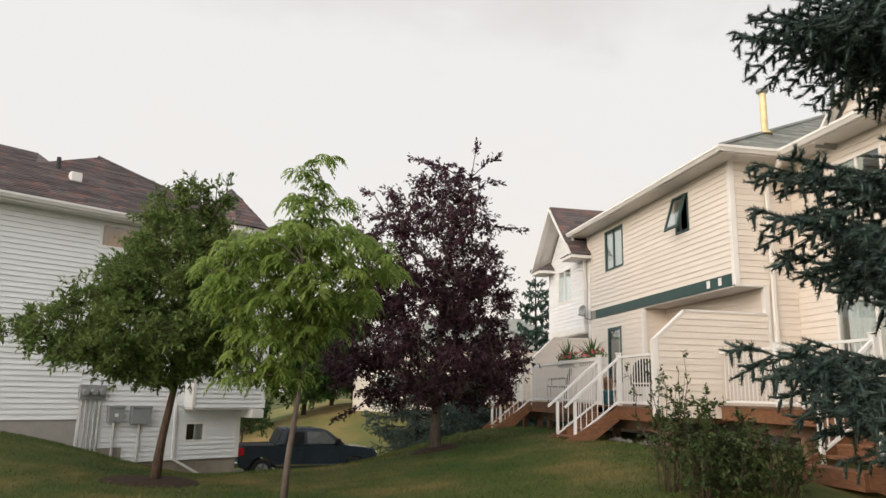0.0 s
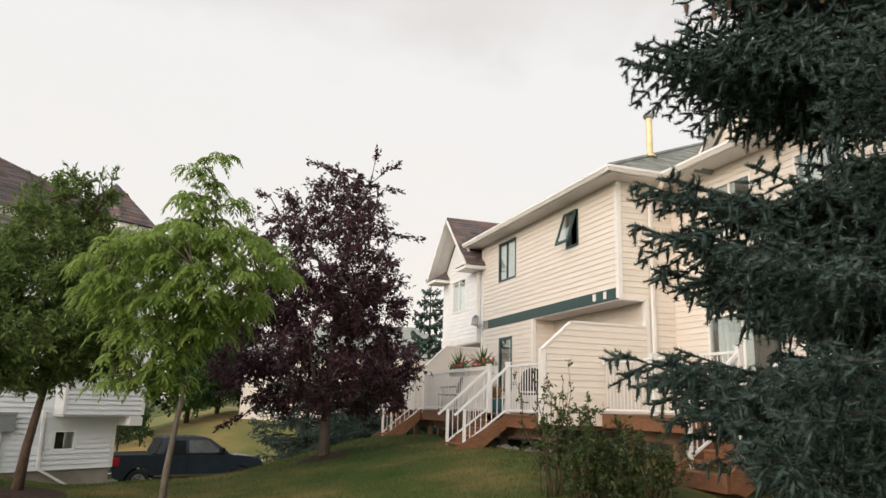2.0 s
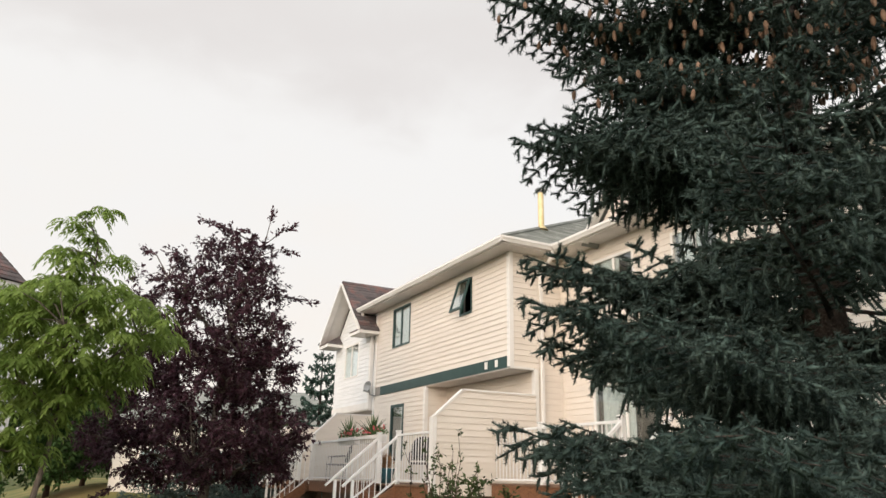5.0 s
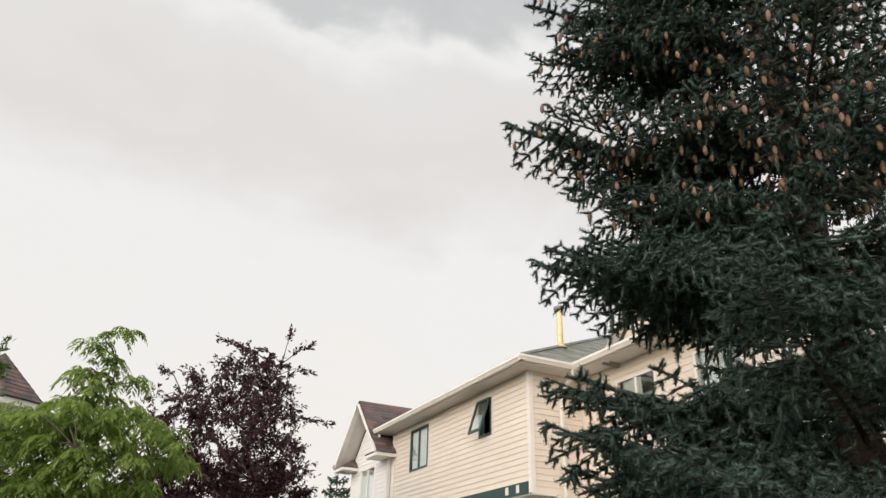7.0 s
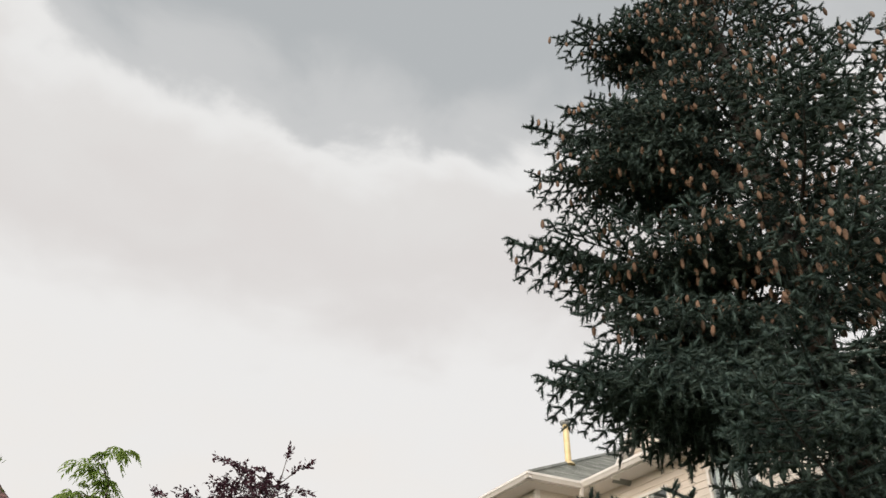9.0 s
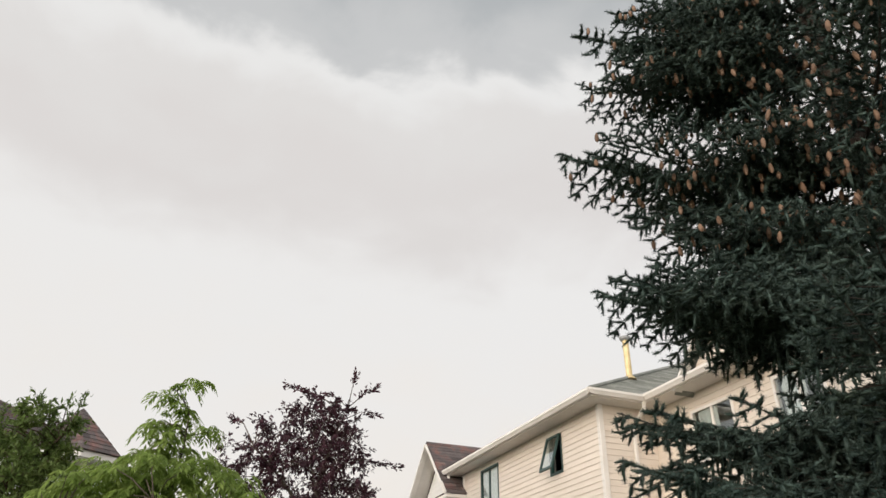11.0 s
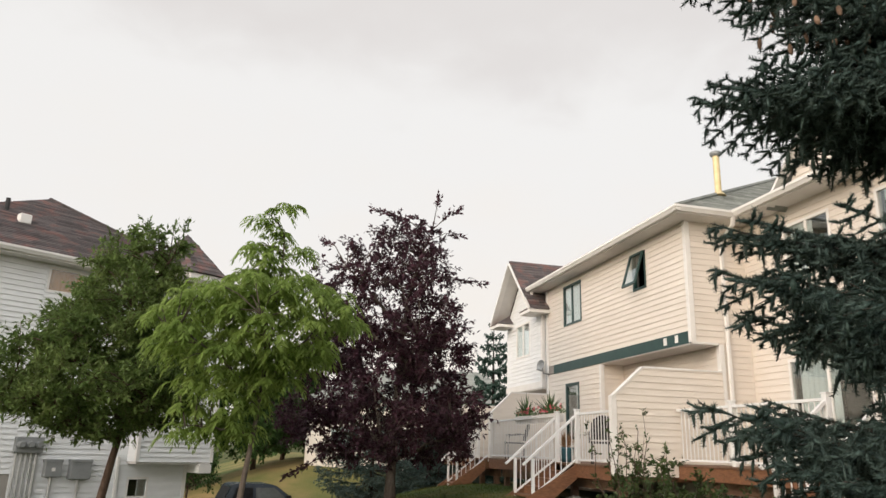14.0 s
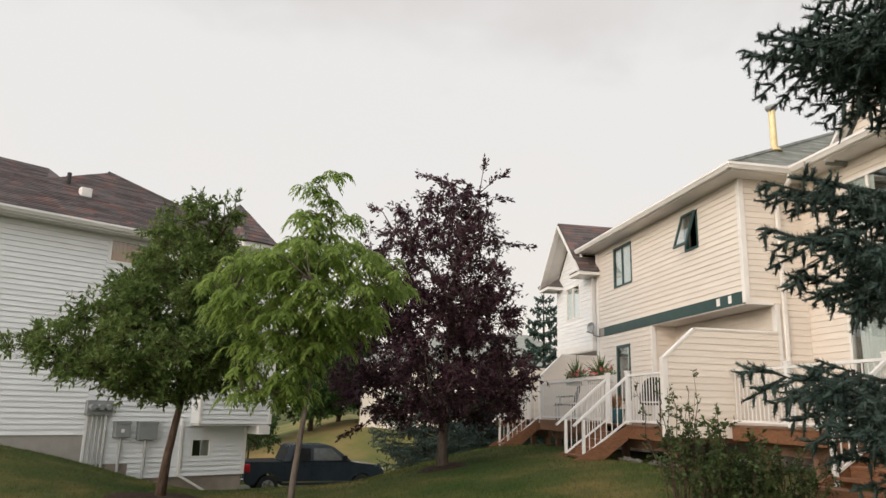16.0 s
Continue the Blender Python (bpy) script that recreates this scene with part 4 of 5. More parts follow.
# ---- plants ----
def leaf_mesh(name, P, D, N, L, W, mat):
    """Folded pointed leaves: base points P, directions D, normals N, lengths L, widths W."""
    S = np.cross(D, N)
    S /= np.linalg.norm(S, axis=1)[:, None] + 1e-9
    U = np.cross(S, D)
    L, W = L[:, None], W[:, None]
    mid = P + D * L * 0.45
    a, t = P, P + D * L - U * L * 0.06
    l, r = mid + S * W * 0.5 + U * W * 0.14, mid - S * W * 0.5 + U * W * 0.14
    V = np.stack([a, l, t, r], 1).reshape(-1, 3)
    k = np.arange(len(P))[:, None] * 4
    F = np.concatenate([k + [[0, 1, 2]], k + [[0, 2, 3]]], 1).reshape(-1, 3)
    return mesh_np(name, V, F, mat, True)


def unit(v):
    return v / (np.linalg.norm(v, axis=-1, keepdims=True) + 1e-9)


def at(d, az):
    x, y = d * math.sin(radians(az)), d * math.cos(radians(az))
    return x, y, ground_z(x, y)


def profile_at(profile, z):
    """Reach of the crown to one side, the other side and in depth, at a height, from rows (height, reach -x, reach +x)."""
    zs = [p[0] for p in profile]
    lo, hi = np.interp(z, zs, [p[1] for p in profile]), np.interp(z, zs, [p[2] for p in profile])
    return lo, hi, 0.5 * (lo + hi)


def crown_spots(profile, count, apart, rg, shell, thin, deep):
    """Places for clumps of twigs inside the crown, no two closer than apart; shell draws them to its surface."""
    z0, z1 = profile[0][0], profile[-1][0]
    widest = max(p[1] + p[2] for p in profile)
    spots, tries = [], 0
    while len(spots) < count and tries < count * 60:
        tries += 1
        z = rg.uniform(z0, z1)
        lo, hi, dp = profile_at(profile, z)
        if rg.rand() > ((lo + hi) / widest) ** 1.3 + thin:
            continue
        a, r = rg.uniform(0, math.tau), rg.rand() ** shell
        x = math.cos(a) * r
        p = np.array([x * (hi if x > 0 else lo), math.sin(a) * r * dp * deep, z])
        if all(np.sum((p - q) ** 2) > apart ** 2 for q in spots):
            spots.append(p)
    return spots


def leafy_tree(name, place, az, trunk_line, trunk_r, profile, limbs, count, apart, twigs, per_twig, twig_len, leaf, bark, leafmat, seed, label,
               shell=0.45, spires=(), fronds=0, droop=0.0, thin=0.04, airy=99.0, deep=0.95):
    """A tree: trunk, main limbs, a branch from the nearest limb to every clump, twigs and leaves in each clump. spires: lone long shoots (x, y, z)."""
    rg = np.random.RandomState(seed)
    t = thing(name, *place, -az, label=label, category="tree", group="garden trees")
    trunk = np.array(trunk_line, dtype=float)
    n = len(trunk)
    part("trunk", tubed([tuple(p) for p in trunk], [trunk_r * (1.25 if i == 0 else 1.0) * (1 - 0.9 * (i / (n - 1)) ** 1.1) + 0.004 for i in range(n)], 10), bark, t, smooth=True)
    spots = crown_spots(profile, count, apart, rg, shell, thin, deep)
    fork = profile[0][0] * 0.95
    fine = np.array([trunk[i] * (1 - f) + trunk[i + 1] * f for i in range(n - 1) for f in np.linspace(0, 1, 8, endpoint=False)])
    fine = fine[fine[:, 2] > fork]
    # main limbs go to clumps that lie far from one another
    goals = [max(spots, key=lambda p: math.hypot(p[0], p[1]))]
    while len(goals) < limbs:
        goals.append(max(spots, key=lambda p: min(np.linalg.norm(p - g) for g in goals)))
    lines, bms = [], []
    for g in goals:
        c = fine[np.argmin(np.abs(fine[:, 2] - max(g[2] - 0.75 * math.hypot(g[0], g[1]), fork)))]
        bend = c * 0.5 + g * 0.5 + np.array([0, 0, 0.12 * np.linalg.norm(g - c)]) + rg.normal(0, 0.06, 3)
        line = [c * (1 - u) ** 2 + 2 * bend * u * (1 - u) + g * u * u + rg.normal(0, 0.018, 3) * (0 < u < 1) for u in np.linspace(0, 1, 9)]
        r0 = trunk_r * 0.42
        bm = bmesh.new()
        tube(bm, [tuple(p) for p in line], [r0 * (1 - 0.88 * i / 8) + 0.003 for i in range(9)], 6)
        lines.append(np.array(line))
        bms.append(bm)
    allp = np.concatenate([l[2:] for l in lines] + [fine])
    owner = np.concatenate([np.full(len(l) - 2, i) for i, l in enumerate(lines)] + [np.full(len(fine), -1)])
    P, D, N = [], [], []
    for c in spots + [np.array(q, dtype=float) for q in spires]:
        cost = np.linalg.norm(allp - c, axis=1) + 1.2 * np.maximum(allp[:, 2] - c[2] + 0.1, 0)
        k = int(np.argmin(cost))
        st = allp[k]
        if owner[k] < 0:
            bms.append(bmesh.new())
        bm = bms[owner[k]]
        run = float(np.linalg.norm(c - st))
        mid = (st + c) / 2 + np.array([0, 0, 0.10 * run]) + rg.normal(0, 0.04, 3)
        tube(bm, [tuple(st), tuple(mid), tuple(c)], [0.007 + 0.006 * run, 0.006 + 0.003 * run, 0.004], 4)
        out = unit(np.array([c[0], c[1], 0.15]))
        lone = any(np.allclose(c, q) for q in spires)
        if lone:          # leaves in pairs along the shoot, the tip the thickest
            for u in np.linspace(0.15, 1.0, max(6, int(run / 0.035))):
                for _ in range(2):
                    P.append((mid * (1 - u) + c * u) + rg.normal(0, 0.03, 3))
                    D.append(unit(unit(c - mid) * 0.9 + rg.normal(0, 0.55, 3)))
                    N.append(unit(rg.normal(0, 1, 3)))
            continue
        if fronds:        # feathered leaves spreading from the tip like a parasol
            a0 = rg.uniform(0, 6.28)
            for k in range(fronds):
                a = a0 + math.tau * k / fronds + rg.uniform(-0.3, 0.3)
                P.append(c + rg.normal(0, 0.05, 3) - out * rg.uniform(0, 0.16))
                D.append(np.array([math.cos(a), math.sin(a), 0.0]) + out * 0.3)
                N.append(None)
            continue
        for k in range(twigs if c[2] < airy else int(twigs * 0.6)):
            d = unit(out * 0.45 + rg.normal(0, 0.7, 3) + np.array([0, 0, 0.28 - droop]))
            ln = twig_len * rg.uniform(0.5, 1.25)
            p0 = mid + (c - mid) * rg.uniform(max(0.0, 1 - 0.35 / (run + 0.01)), 1.0)
            tip = p0 + d * ln + np.array([0, 0, -droop * ln * 0.5])
            tube(bm, [tuple(p0), tuple(tip)], [0.005, 0.002], 3)
            for _ in range(per_twig):
                u = rg.uniform(0.1, 1.04)
                P.append(p0 * (1 - u) + tip * u + rg.normal(0, 0.012, 3))
                D.append(unit(d * 0.55 + rg.normal(0, 0.55, 3) + np.array([0, 0, -0.10 - droop * 0.5])))
                N.append(unit(np.array([0, 0, 1.0]) + rg.normal(0, 0.55, 3)))
    for bm in bms:
        part("limb", bm, bark, t, smooth=True)
    if fronds:
        Q, E, M, L = [], [], [], []
        for p, h in zip(P, D):
            h = unit(h)
            side = np.array([-h[1], h[0], 0.0])
            ll = rg.uniform(0.22, 0.40)
            up0, sag = rg.uniform(0.25, 0.6), rg.uniform(0.75, 1.05)
            for j in range(8):
                u = (j + 1) / 8
                c = p + h * ll * (u - 0.28 * u * u) + np.array([0, 0, ll * (up0 * u - sag * u * u)])
                for sg in ((-1, 1) if j < 7 else (0,)):
                    Q.append(c)
                    E.append(unit(side * sg * 0.62 + h * 0.45 + np.array([0, 0, -0.35 - 0.5 * u]) + rg.normal(0, 0.10, 3)))
                    M.append(unit(h * 0.5 * u + np.array([0, 0, 0.9]) + rg.normal(0, 0.2, 3)))
                    L.append(rg.uniform(0.8, 1.15) * leaf[0] * (1.1 - 0.5 * abs(u - 0.6)))
        P, D, N, L = np.array(Q), np.array(E), np.array(M), np.array(L)
    else:
        P, D, N = np.array(P), np.array(D), np.array(N)
        L = leaf[0] * rg.uniform(0.7, 1.25, len(P))
    lv = new("leaves", leaf_mesh("leaves", P, D, N, L, L * leaf[1], leafmat))
    lv.parent = t
    tagged(lv, kind="stuff")
    return t


# ash with a full, clumpy crown that reaches low towards the white house
gx, gy_, gz_ = at(13.4, -10.1)
leafy_tree("ash_tree", (gx, gy_, gz_), -10.1, [(0, 0, -0.1), (0.06, 0, 0.7), (0.14, 0, 1.3), (0.24, 0.03, 1.9), (0.30, 0.06, 3.0), (0.42, 0.02, 4.2), (0.62, 0, 5.0)], 0.075,
           [(1.6, 0.5, 0.7), (1.85, 1.2, 1.1), (2.1, 2.45, 1.4), (2.5, 2.6, 1.45), (2.85, 1.85, 1.4), (3.35, 1.3, 1.35), (3.9, 0.88, 1.25), (4.5, 0.6, 1.15), (4.9, 0.4, 0.95), (5.2, -0.3, 0.85)],
           11, 350, 0.245, 11, 14, 0.28, (0.108, 0.34), BARK, LEAF_ASH, 5, "leafy green ash tree with a mulch ring",
           spires=((0.6, 0.0, 5.4), (0.8, -0.1, 5.45), (0.05, -0.2, 5.2), (-2.85, -0.3, 2.85), (-2.95, 0.2, 2.35)))
yx, yy, yz = at(10.4, -0.9)
leafy_tree("young_tree", (yx, yy, yz), -0.9, [(0, 0, -0.1), (0.03, 0, 0.6), (0.09, 0, 1.2), (0.14, 0, 1.6), (0.20, 0.04, 2.3), (0.27, 0.02, 3.2), (0.33, 0, 4.1), (0.32, 0, 4.6)], 0.044,
           [(1.7, 0.95, -0.15), (2.0, 1.1, 0.0), (2.35, 1.0, 0.55), (2.6, 1.2, 0.8), (3.0, 1.4, 1.45), (3.4, 1.4, 1.65), (3.75, 1.15, 1.45), (3.9, 0.45, 0.75), (4.3, 0.1, 0.7), (4.62, 0.02, 0.65), (5.1, -0.15, 0.42)],
           9, 130, 0.27, 0, 0, 0.0, (0.115, 0.30), BARKGREY, LEAF_YOUNG, 8, "slender young tree with drooping light green feathered leaves",
           shell=0.5, fronds=11, thin=0.25, deep=0.7)
px_, py_, pz_ = at(16.4, 10.5)
leafy_tree("purple_cherry_tree", (px_, py_, pz_), 10.5, [(0, 0, -0.1), (0, 0, 0.6), (0.02, 0, 1.2), (0.05, 0.05, 2.2), (0.1, 0, 3.4), (0.2, -0.03, 4.6), (0.5, 0, 5.8)], 0.12,
           [(1.0, 2.1, 1.6), (1.4, 2.5, 1.95), (1.9, 2.5, 2.0), (2.5, 2.2, 1.85), (3.1, 2.0, 1.65), (3.7, 1.95, 1.6), (4.3, 1.7, 1.6), (4.9, 2.05, 1.4), (5.5, 2.0, 1.25), (5.9, 1.4, 1.15), (6.25, 0.4, 1.1), (6.45, 0.0, 0.9)],
           13, 470, 0.25, 11, 12, 0.32, (0.10, 0.46), BARKGREY, LEAF_PURPLE, 3, "purple-leaved cherry tree with a dense dark crown",
           droop=0.22, airy=4.2, thin=0.12, spires=((0.85, 0, 7.2), (1.45, 0.1, 6.95), (1.5, 0, 6.2), (-0.75, 0, 6.8), (2.05, 0.2, 5.1), (-1.9, 0, 5.95), (0.2, 0.3, 6.75), (-0.3, -0.2, 6.6), (1.15, 0, 6.8), (-2.35, 0.1, 0.55)))


def mulch(x, y, r):
    bm = bmesh.new()
    n = 28
    ring = []
    for k, s in ((1.0, 0.0), (0.75, 0.05), (0.3, 0.07)):
        ring.append([bm.verts.new((r * k * (1 + 0.1 * math.sin(3 * a + x)) * math.cos(a), r * k * (1 + 0.1 * math.sin(3 * a + x)) * math.sin(a),
                                   ground_z(x + r * k * math.cos(a), y + r * k * math.sin(a)) - ground_z(x, y) + s - 0.01))
                     for a in (math.tau * i / n for i in range(n))])
    for a, b in zip(ring, ring[1:]):
        for i in range(n):
            bm.faces.new((a[i], a[(i + 1) % n], b[(i + 1) % n], b[i]))
    bm.faces.new(ring[-1])
    ob = part("mulch_ring", bm, MULCH)
    ob.location = (x, y, ground_z(x, y))
    tagged(ob, "dark bark mulch ring round a tree trunk", "mulch", "mulch rings")


mulch(gx, gy_, 0.85)
mulch(px_, py_, 0.6)


def needle_spray(segs, rg, per_m, nl, nw, core=0.012):
    """Needles round shoots: segs rows (start, end); a thin pointed blade each."""
    A, B = np.array([s[0] for s in segs]), np.array([s[1] for s in segs])
    ln = np.linalg.norm(B - A, axis=1)
    cnt = np.maximum((ln * per_m).astype(int), 2)
    idx = np.repeat(np.arange(len(A)), cnt)
    u = rg.rand(len(idx))
    ax = unit(B - A)[idx]
    P = A[idx] + (B - A)[idx] * u[:, None]
    rnd = rg.normal(0, 1, (len(idx), 3))
    perp = unit(np.cross(ax, rnd))
    perp[:, 2] += 0.18
    D = unit(perp + ax * 0.65)
    S = unit(np.cross(D, rg.normal(0, 1, (len(idx), 3))))
    L = nl * rg.uniform(0.75, 1.2, len(idx))[:, None]
    P = P + perp * core * 0.3
    V = np.stack([P - S * nw / 2, P + S * nw / 2, P + D * L], 1).reshape(-1, 3)
    F = np.arange(len(idx) * 3).reshape(-1, 3)
    # the packed inner needles of each shoot: a rough three-sided spindle
    ax = unit(B - A)
    s1 = unit(np.cross(ax, rg.normal(0, 1, ax.shape)))
    s2 = np.cross(ax, s1)
    c = core * rg.uniform(0.75, 1.2, (len(A), 1))
    pts = [A - ax * core] + [A * 0.6 + B * 0.4 + (np.cos(k) * s1 + np.sin(k) * s2) * c for k in (0.0, 2.094, 4.189)] + [B + ax * core]
    W = np.stack(pts, 1).reshape(-1, 3)
    tri = np.array([(0, 2, 1), (0, 3, 2), (0, 1, 3), (1, 2, 4), (2, 3, 4), (3, 1, 4)])
    G = (np.arange(len(A))[:, None, None] * 5 + tri[None]).reshape(-1, 3) + len(V)
    return np.concatenate([V, W]), np.concatenate([F, G])


def spruce_branch(length, seed, mat, per_m=400, nl=0.030, nw=0.0056, droop=0.18, core=0.016, gap=1.0):
    """One flat, drooping spruce bough along +x with hanging side shoots, and its bare stem."""
    rg = np.random.RandomState(seed)
    def axis(u):
        return np.array([length * u, 0.04 * length * math.sin(3 * u + seed), length * (-droop * u * 1.6 + (droop + 0.10) * 1.5 * u * u)])
    segs, wood = [], []
    n = 10
    for i in range(n):
        a, b = axis(i / n), axis((i + 1) / n)
        wood.append((a, b, 0.022 * length / 2 * (1 - i / n) + 0.003))
        if i >= 3:
            segs.append((a, b))
    u = 0.16
    sg = 1
    while u < 0.985:
        p = axis(u)
        sl = length * (0.44 * (1 - u) ** 0.75 + 0.05) * rg.uniform(0.75, 1.1) * min(1.0, u * 3)
        sl = min(max(sl, 0.07), 0.62)
        d = unit(np.array([0.62, sg * 0.8, rg.uniform(-0.22, 0.12)]))
        q = p
        m = max(2, int(sl / (0.10 * gap)))
        for j in range(m):
            w = (j + 1) / m
            e = p + d * sl * w + np.array([0, 0, -0.16 * sl * w * (1 - 0.5 * w)])
            segs.append((q, e))
            if sl > 0.16 and j < m:
                for s2 in (-1, 1):
                    if rg.rand() < 0.95:
                        tl = (0.045 + 0.075 * (1 - 0.5 * w)) * rg.uniform(0.8, 1.3)
                        dd = unit(d * 0.65 + np.array([-d[1], d[0], 0]) * s2 * 0.65 + np.array([0, 0, rg.uniform(-0.5, 0.5)]))
                        segs.append((e, e + dd * tl))
            if rg.rand() < 0.7:        # hanging shoots, longer towards the trunk
                segs.append((e, e + unit(np.array([d[0] * 0.3, d[1] * 0.2, -1.0]) + rg.normal(0, 0.15, 3)) * rg.uniform(0.06, 0.12 + 0.20 * (1 - u))))
            q = e
        wood.append((p, p + d * sl * 0.7, 0.005))
        sg = -sg
        u += gap * 0.055 / length * rg.uniform(0.8, 1.2) * 1.2
    V, F = needle_spray(segs, rg, per_m, nl, nw, core)
    me = mesh_np("bough_needles", V, F, mat, True)
    bm = bmesh.new()
    for a, b, r in wood:
        tube(bm, [tuple(a), tuple(b)], [r, r * 0.75], 4)
    wm = bpy.data.meshes.new("bough_stem")
    bm.to_mesh(wm)
    bm.free()
    wm.materials.append(SPRUCEBARK)
    return me, wm, segs


def spruce(name, base, height, spread, kinds, whorls, per, seed, label, z0=0.25, shape=0.8, cones=0, trunk_r=0.17, aimed=(), inner=0, inner_kinds=None, clear=None):
    """A spruce: trunk, whorls of boughs (a part each, on shared meshes), cones high up. aimed: boughs given as (height, angle, length).
    clear: a direction, a half-angle and the length that the other boughs keep to there."""
    rg = np.random.RandomState(seed)
    t = thing(name, *base, label=label, category="tree", group="spruce trees")
    part("trunk", tubed([(0, 0, -0.2), (0.03, 0, height * 0.4), (0, 0.02, height * 0.75), (0, 0, height)], [trunk_r * 1.1, trunk_r * 0.75, trunk_r * 0.35, 0.01], 10), SPRUCEBARK, t, smooth=True)
    lens = sorted(kinds)
    spots = []
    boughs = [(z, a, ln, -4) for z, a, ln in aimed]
    for i in range(whorls):
        s = (i + 0.4) / whorls
        z = z0 + (height - z0) * s ** 1.05
        ln = (spread * (1 - s) ** shape + 0.12) * min(1.0, 0.6 + 4 * s)
        k = max(4, int(per * (1 - 0.25 * s)))
        off = rg.uniform(0, 6.28)
        for j in range(k):
            a = off + math.tau * j / k + rg.uniform(-0.25, 0.25)
            reach = ln * rg.uniform(0.8, 1.08)
            if clear and abs((a - clear[0] + math.pi) % math.tau - math.pi) < clear[1]:
                reach = min(reach, clear[2] * rg.uniform(0.85, 1.1))
            boughs.append((z + rg.uniform(-0.15, 0.15), a, reach, rg.uniform(-16, 6) + 26 * s))
    for i in range(whorls if inner else 0):      # short shaded boughs close to the trunk
        s = (i + 0.9) / whorls
        ln = (spread * (1 - s) ** shape + 0.12) * 0.55
        off = rg.uniform(0, 6.28)
        for j in range(inner if s < 0.5 else inner // 2):
            boughs.append((z0 + (height - z0) * s, off + math.tau * j / inner + rg.uniform(-0.3, 0.3), ln * rg.uniform(0.8, 1.1), None))
    for z, a, ln, tilt in boughs:
        L = min(lens, key=lambda v: abs(v - ln))
        inside = tilt is None
        if inside:
            tilt = rg.uniform(-20, 10)
        stock = inner_kinds if inside else kinds
        L = min(stock, key=lambda v: abs(v - ln))
        me, wm, segs = stock[L][rg.randint(len(stock[L]))]
        sc = ln / L
        m = Matrix.Translation((0, 0, z)) @ Matrix.Rotation(a, 4, "Z") @ Matrix.Rotation(radians(-tilt), 4, "Y") @ Matrix.Rotation(rg.uniform(-0.25, 0.25), 4, "X") @ Matrix.Scale(sc, 4)
        b = piece("bough", wm, t, m)
        piece("needles", me, b, Matrix.Identity(4))
        if cones and z > height * 0.36:
            for k in range(cones):
                sgm = segs[rg.randint(len(segs))]
                spots.append(m @ Vector(sgm[1]))
    if spots:
        bm = bmesh.new()
        for p in spots:
            l = rg.uniform(0.07, 0.11)
            tilt = Vector((rg.normal(0, 0.12), rg.normal(0, 0.12), -1)) * l
            q = [p + tilt * f for f in (0, 0.2, 0.55, 0.85, 1.0)]
            tube(bm, [tuple(v) for v in q], [0.005, 0.016, 0.020, 0.014, 0.003], 5)
        ob = part("cone_cluster", bm, CONE, t, "hanging brown cones", smooth=True)
        ob["kind"] = "stuff"
    return t


KINDS = {}
for L, count in ((2.5, 3), (1.8, 3), (1.15, 3), (0.6, 2)):
    KINDS[L] = [spruce_branch(L, int(L * 100) + k, NEEDLE) for k in range(count)]
SHADED = {L: [spruce_branch(L, 500 + k, NEEDLE, per_m=110, nl=0.038, nw=0.012, core=0.014, gap=1.2) for k in range(2)] for L in (1.5, 0.8)}
sx, sy, sz = at(6.0, 57.0)
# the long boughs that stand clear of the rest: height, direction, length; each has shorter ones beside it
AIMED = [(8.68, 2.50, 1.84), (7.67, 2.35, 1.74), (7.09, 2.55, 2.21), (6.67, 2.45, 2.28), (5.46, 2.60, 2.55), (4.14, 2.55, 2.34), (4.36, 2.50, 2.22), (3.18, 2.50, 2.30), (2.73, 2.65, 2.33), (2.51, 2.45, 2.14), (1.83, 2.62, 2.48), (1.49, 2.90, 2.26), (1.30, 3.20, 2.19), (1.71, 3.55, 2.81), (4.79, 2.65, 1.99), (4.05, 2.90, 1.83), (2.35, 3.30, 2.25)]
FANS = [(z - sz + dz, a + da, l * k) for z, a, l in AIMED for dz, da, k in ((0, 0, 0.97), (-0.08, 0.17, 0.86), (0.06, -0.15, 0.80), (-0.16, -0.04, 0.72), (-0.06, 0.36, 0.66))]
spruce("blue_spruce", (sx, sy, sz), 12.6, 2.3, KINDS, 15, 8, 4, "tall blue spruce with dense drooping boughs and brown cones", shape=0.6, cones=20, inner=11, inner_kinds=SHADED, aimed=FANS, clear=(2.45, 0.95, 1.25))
s2x, s2y, s2z = at(9.0, 72.0)
spruce("blue_spruce", (s2x, s2y, s2z), 11.0, 2.0, SHADED, 13, 7, 9, "tall blue spruce beside another, top pointed", shape=0.8, cones=3)


# ---- grass blades on the lawn in front of the camera ----
def lawn_blades():
    rg = np.random.RandomState(2)
    n = 90000
    az_ = rg.uniform(-24, 36, n)
    d = 9.0 + 12.5 * rg.rand(n) ** 1.2
    x, y = d * np.sin(np.radians(az_)), d * np.cos(np.radians(az_))
    ok = (x < 6.4) & (np.hypot(x - gx, y - gy_) > 0.72) & (np.hypot(x - px_, y - py_) > 0.55) & ~((x < -1.0) & (y > 19.8))
    x, y = x[ok], y[ok]
    z = np.array([ground_z(a, b) for a, b in zip(x, y)])
    n = len(x)
    h = rg.uniform(0.025, 0.06, n)
    a = rg.uniform(0, math.tau, n)
    w = 0.006
    P = np.stack([x, y, z - 0.005], 1)
    S = np.stack([np.cos(a), np.sin(a), np.zeros(n)], 1) * w
    T = P + np.stack([rg.normal(0, 0.02, n), rg.normal(0, 0.02, n), h], 1)
    V = np.stack([P - S, P + S, T], 1).reshape(-1, 3)
    ob = new("grass", mesh_np("grass", V, np.arange(n * 3).reshape(-1, 3), GRASS))
    tagged(ob, "short lawn grass, green and dry yellow blades", "grass", kind="stuff")


lawn_blades()


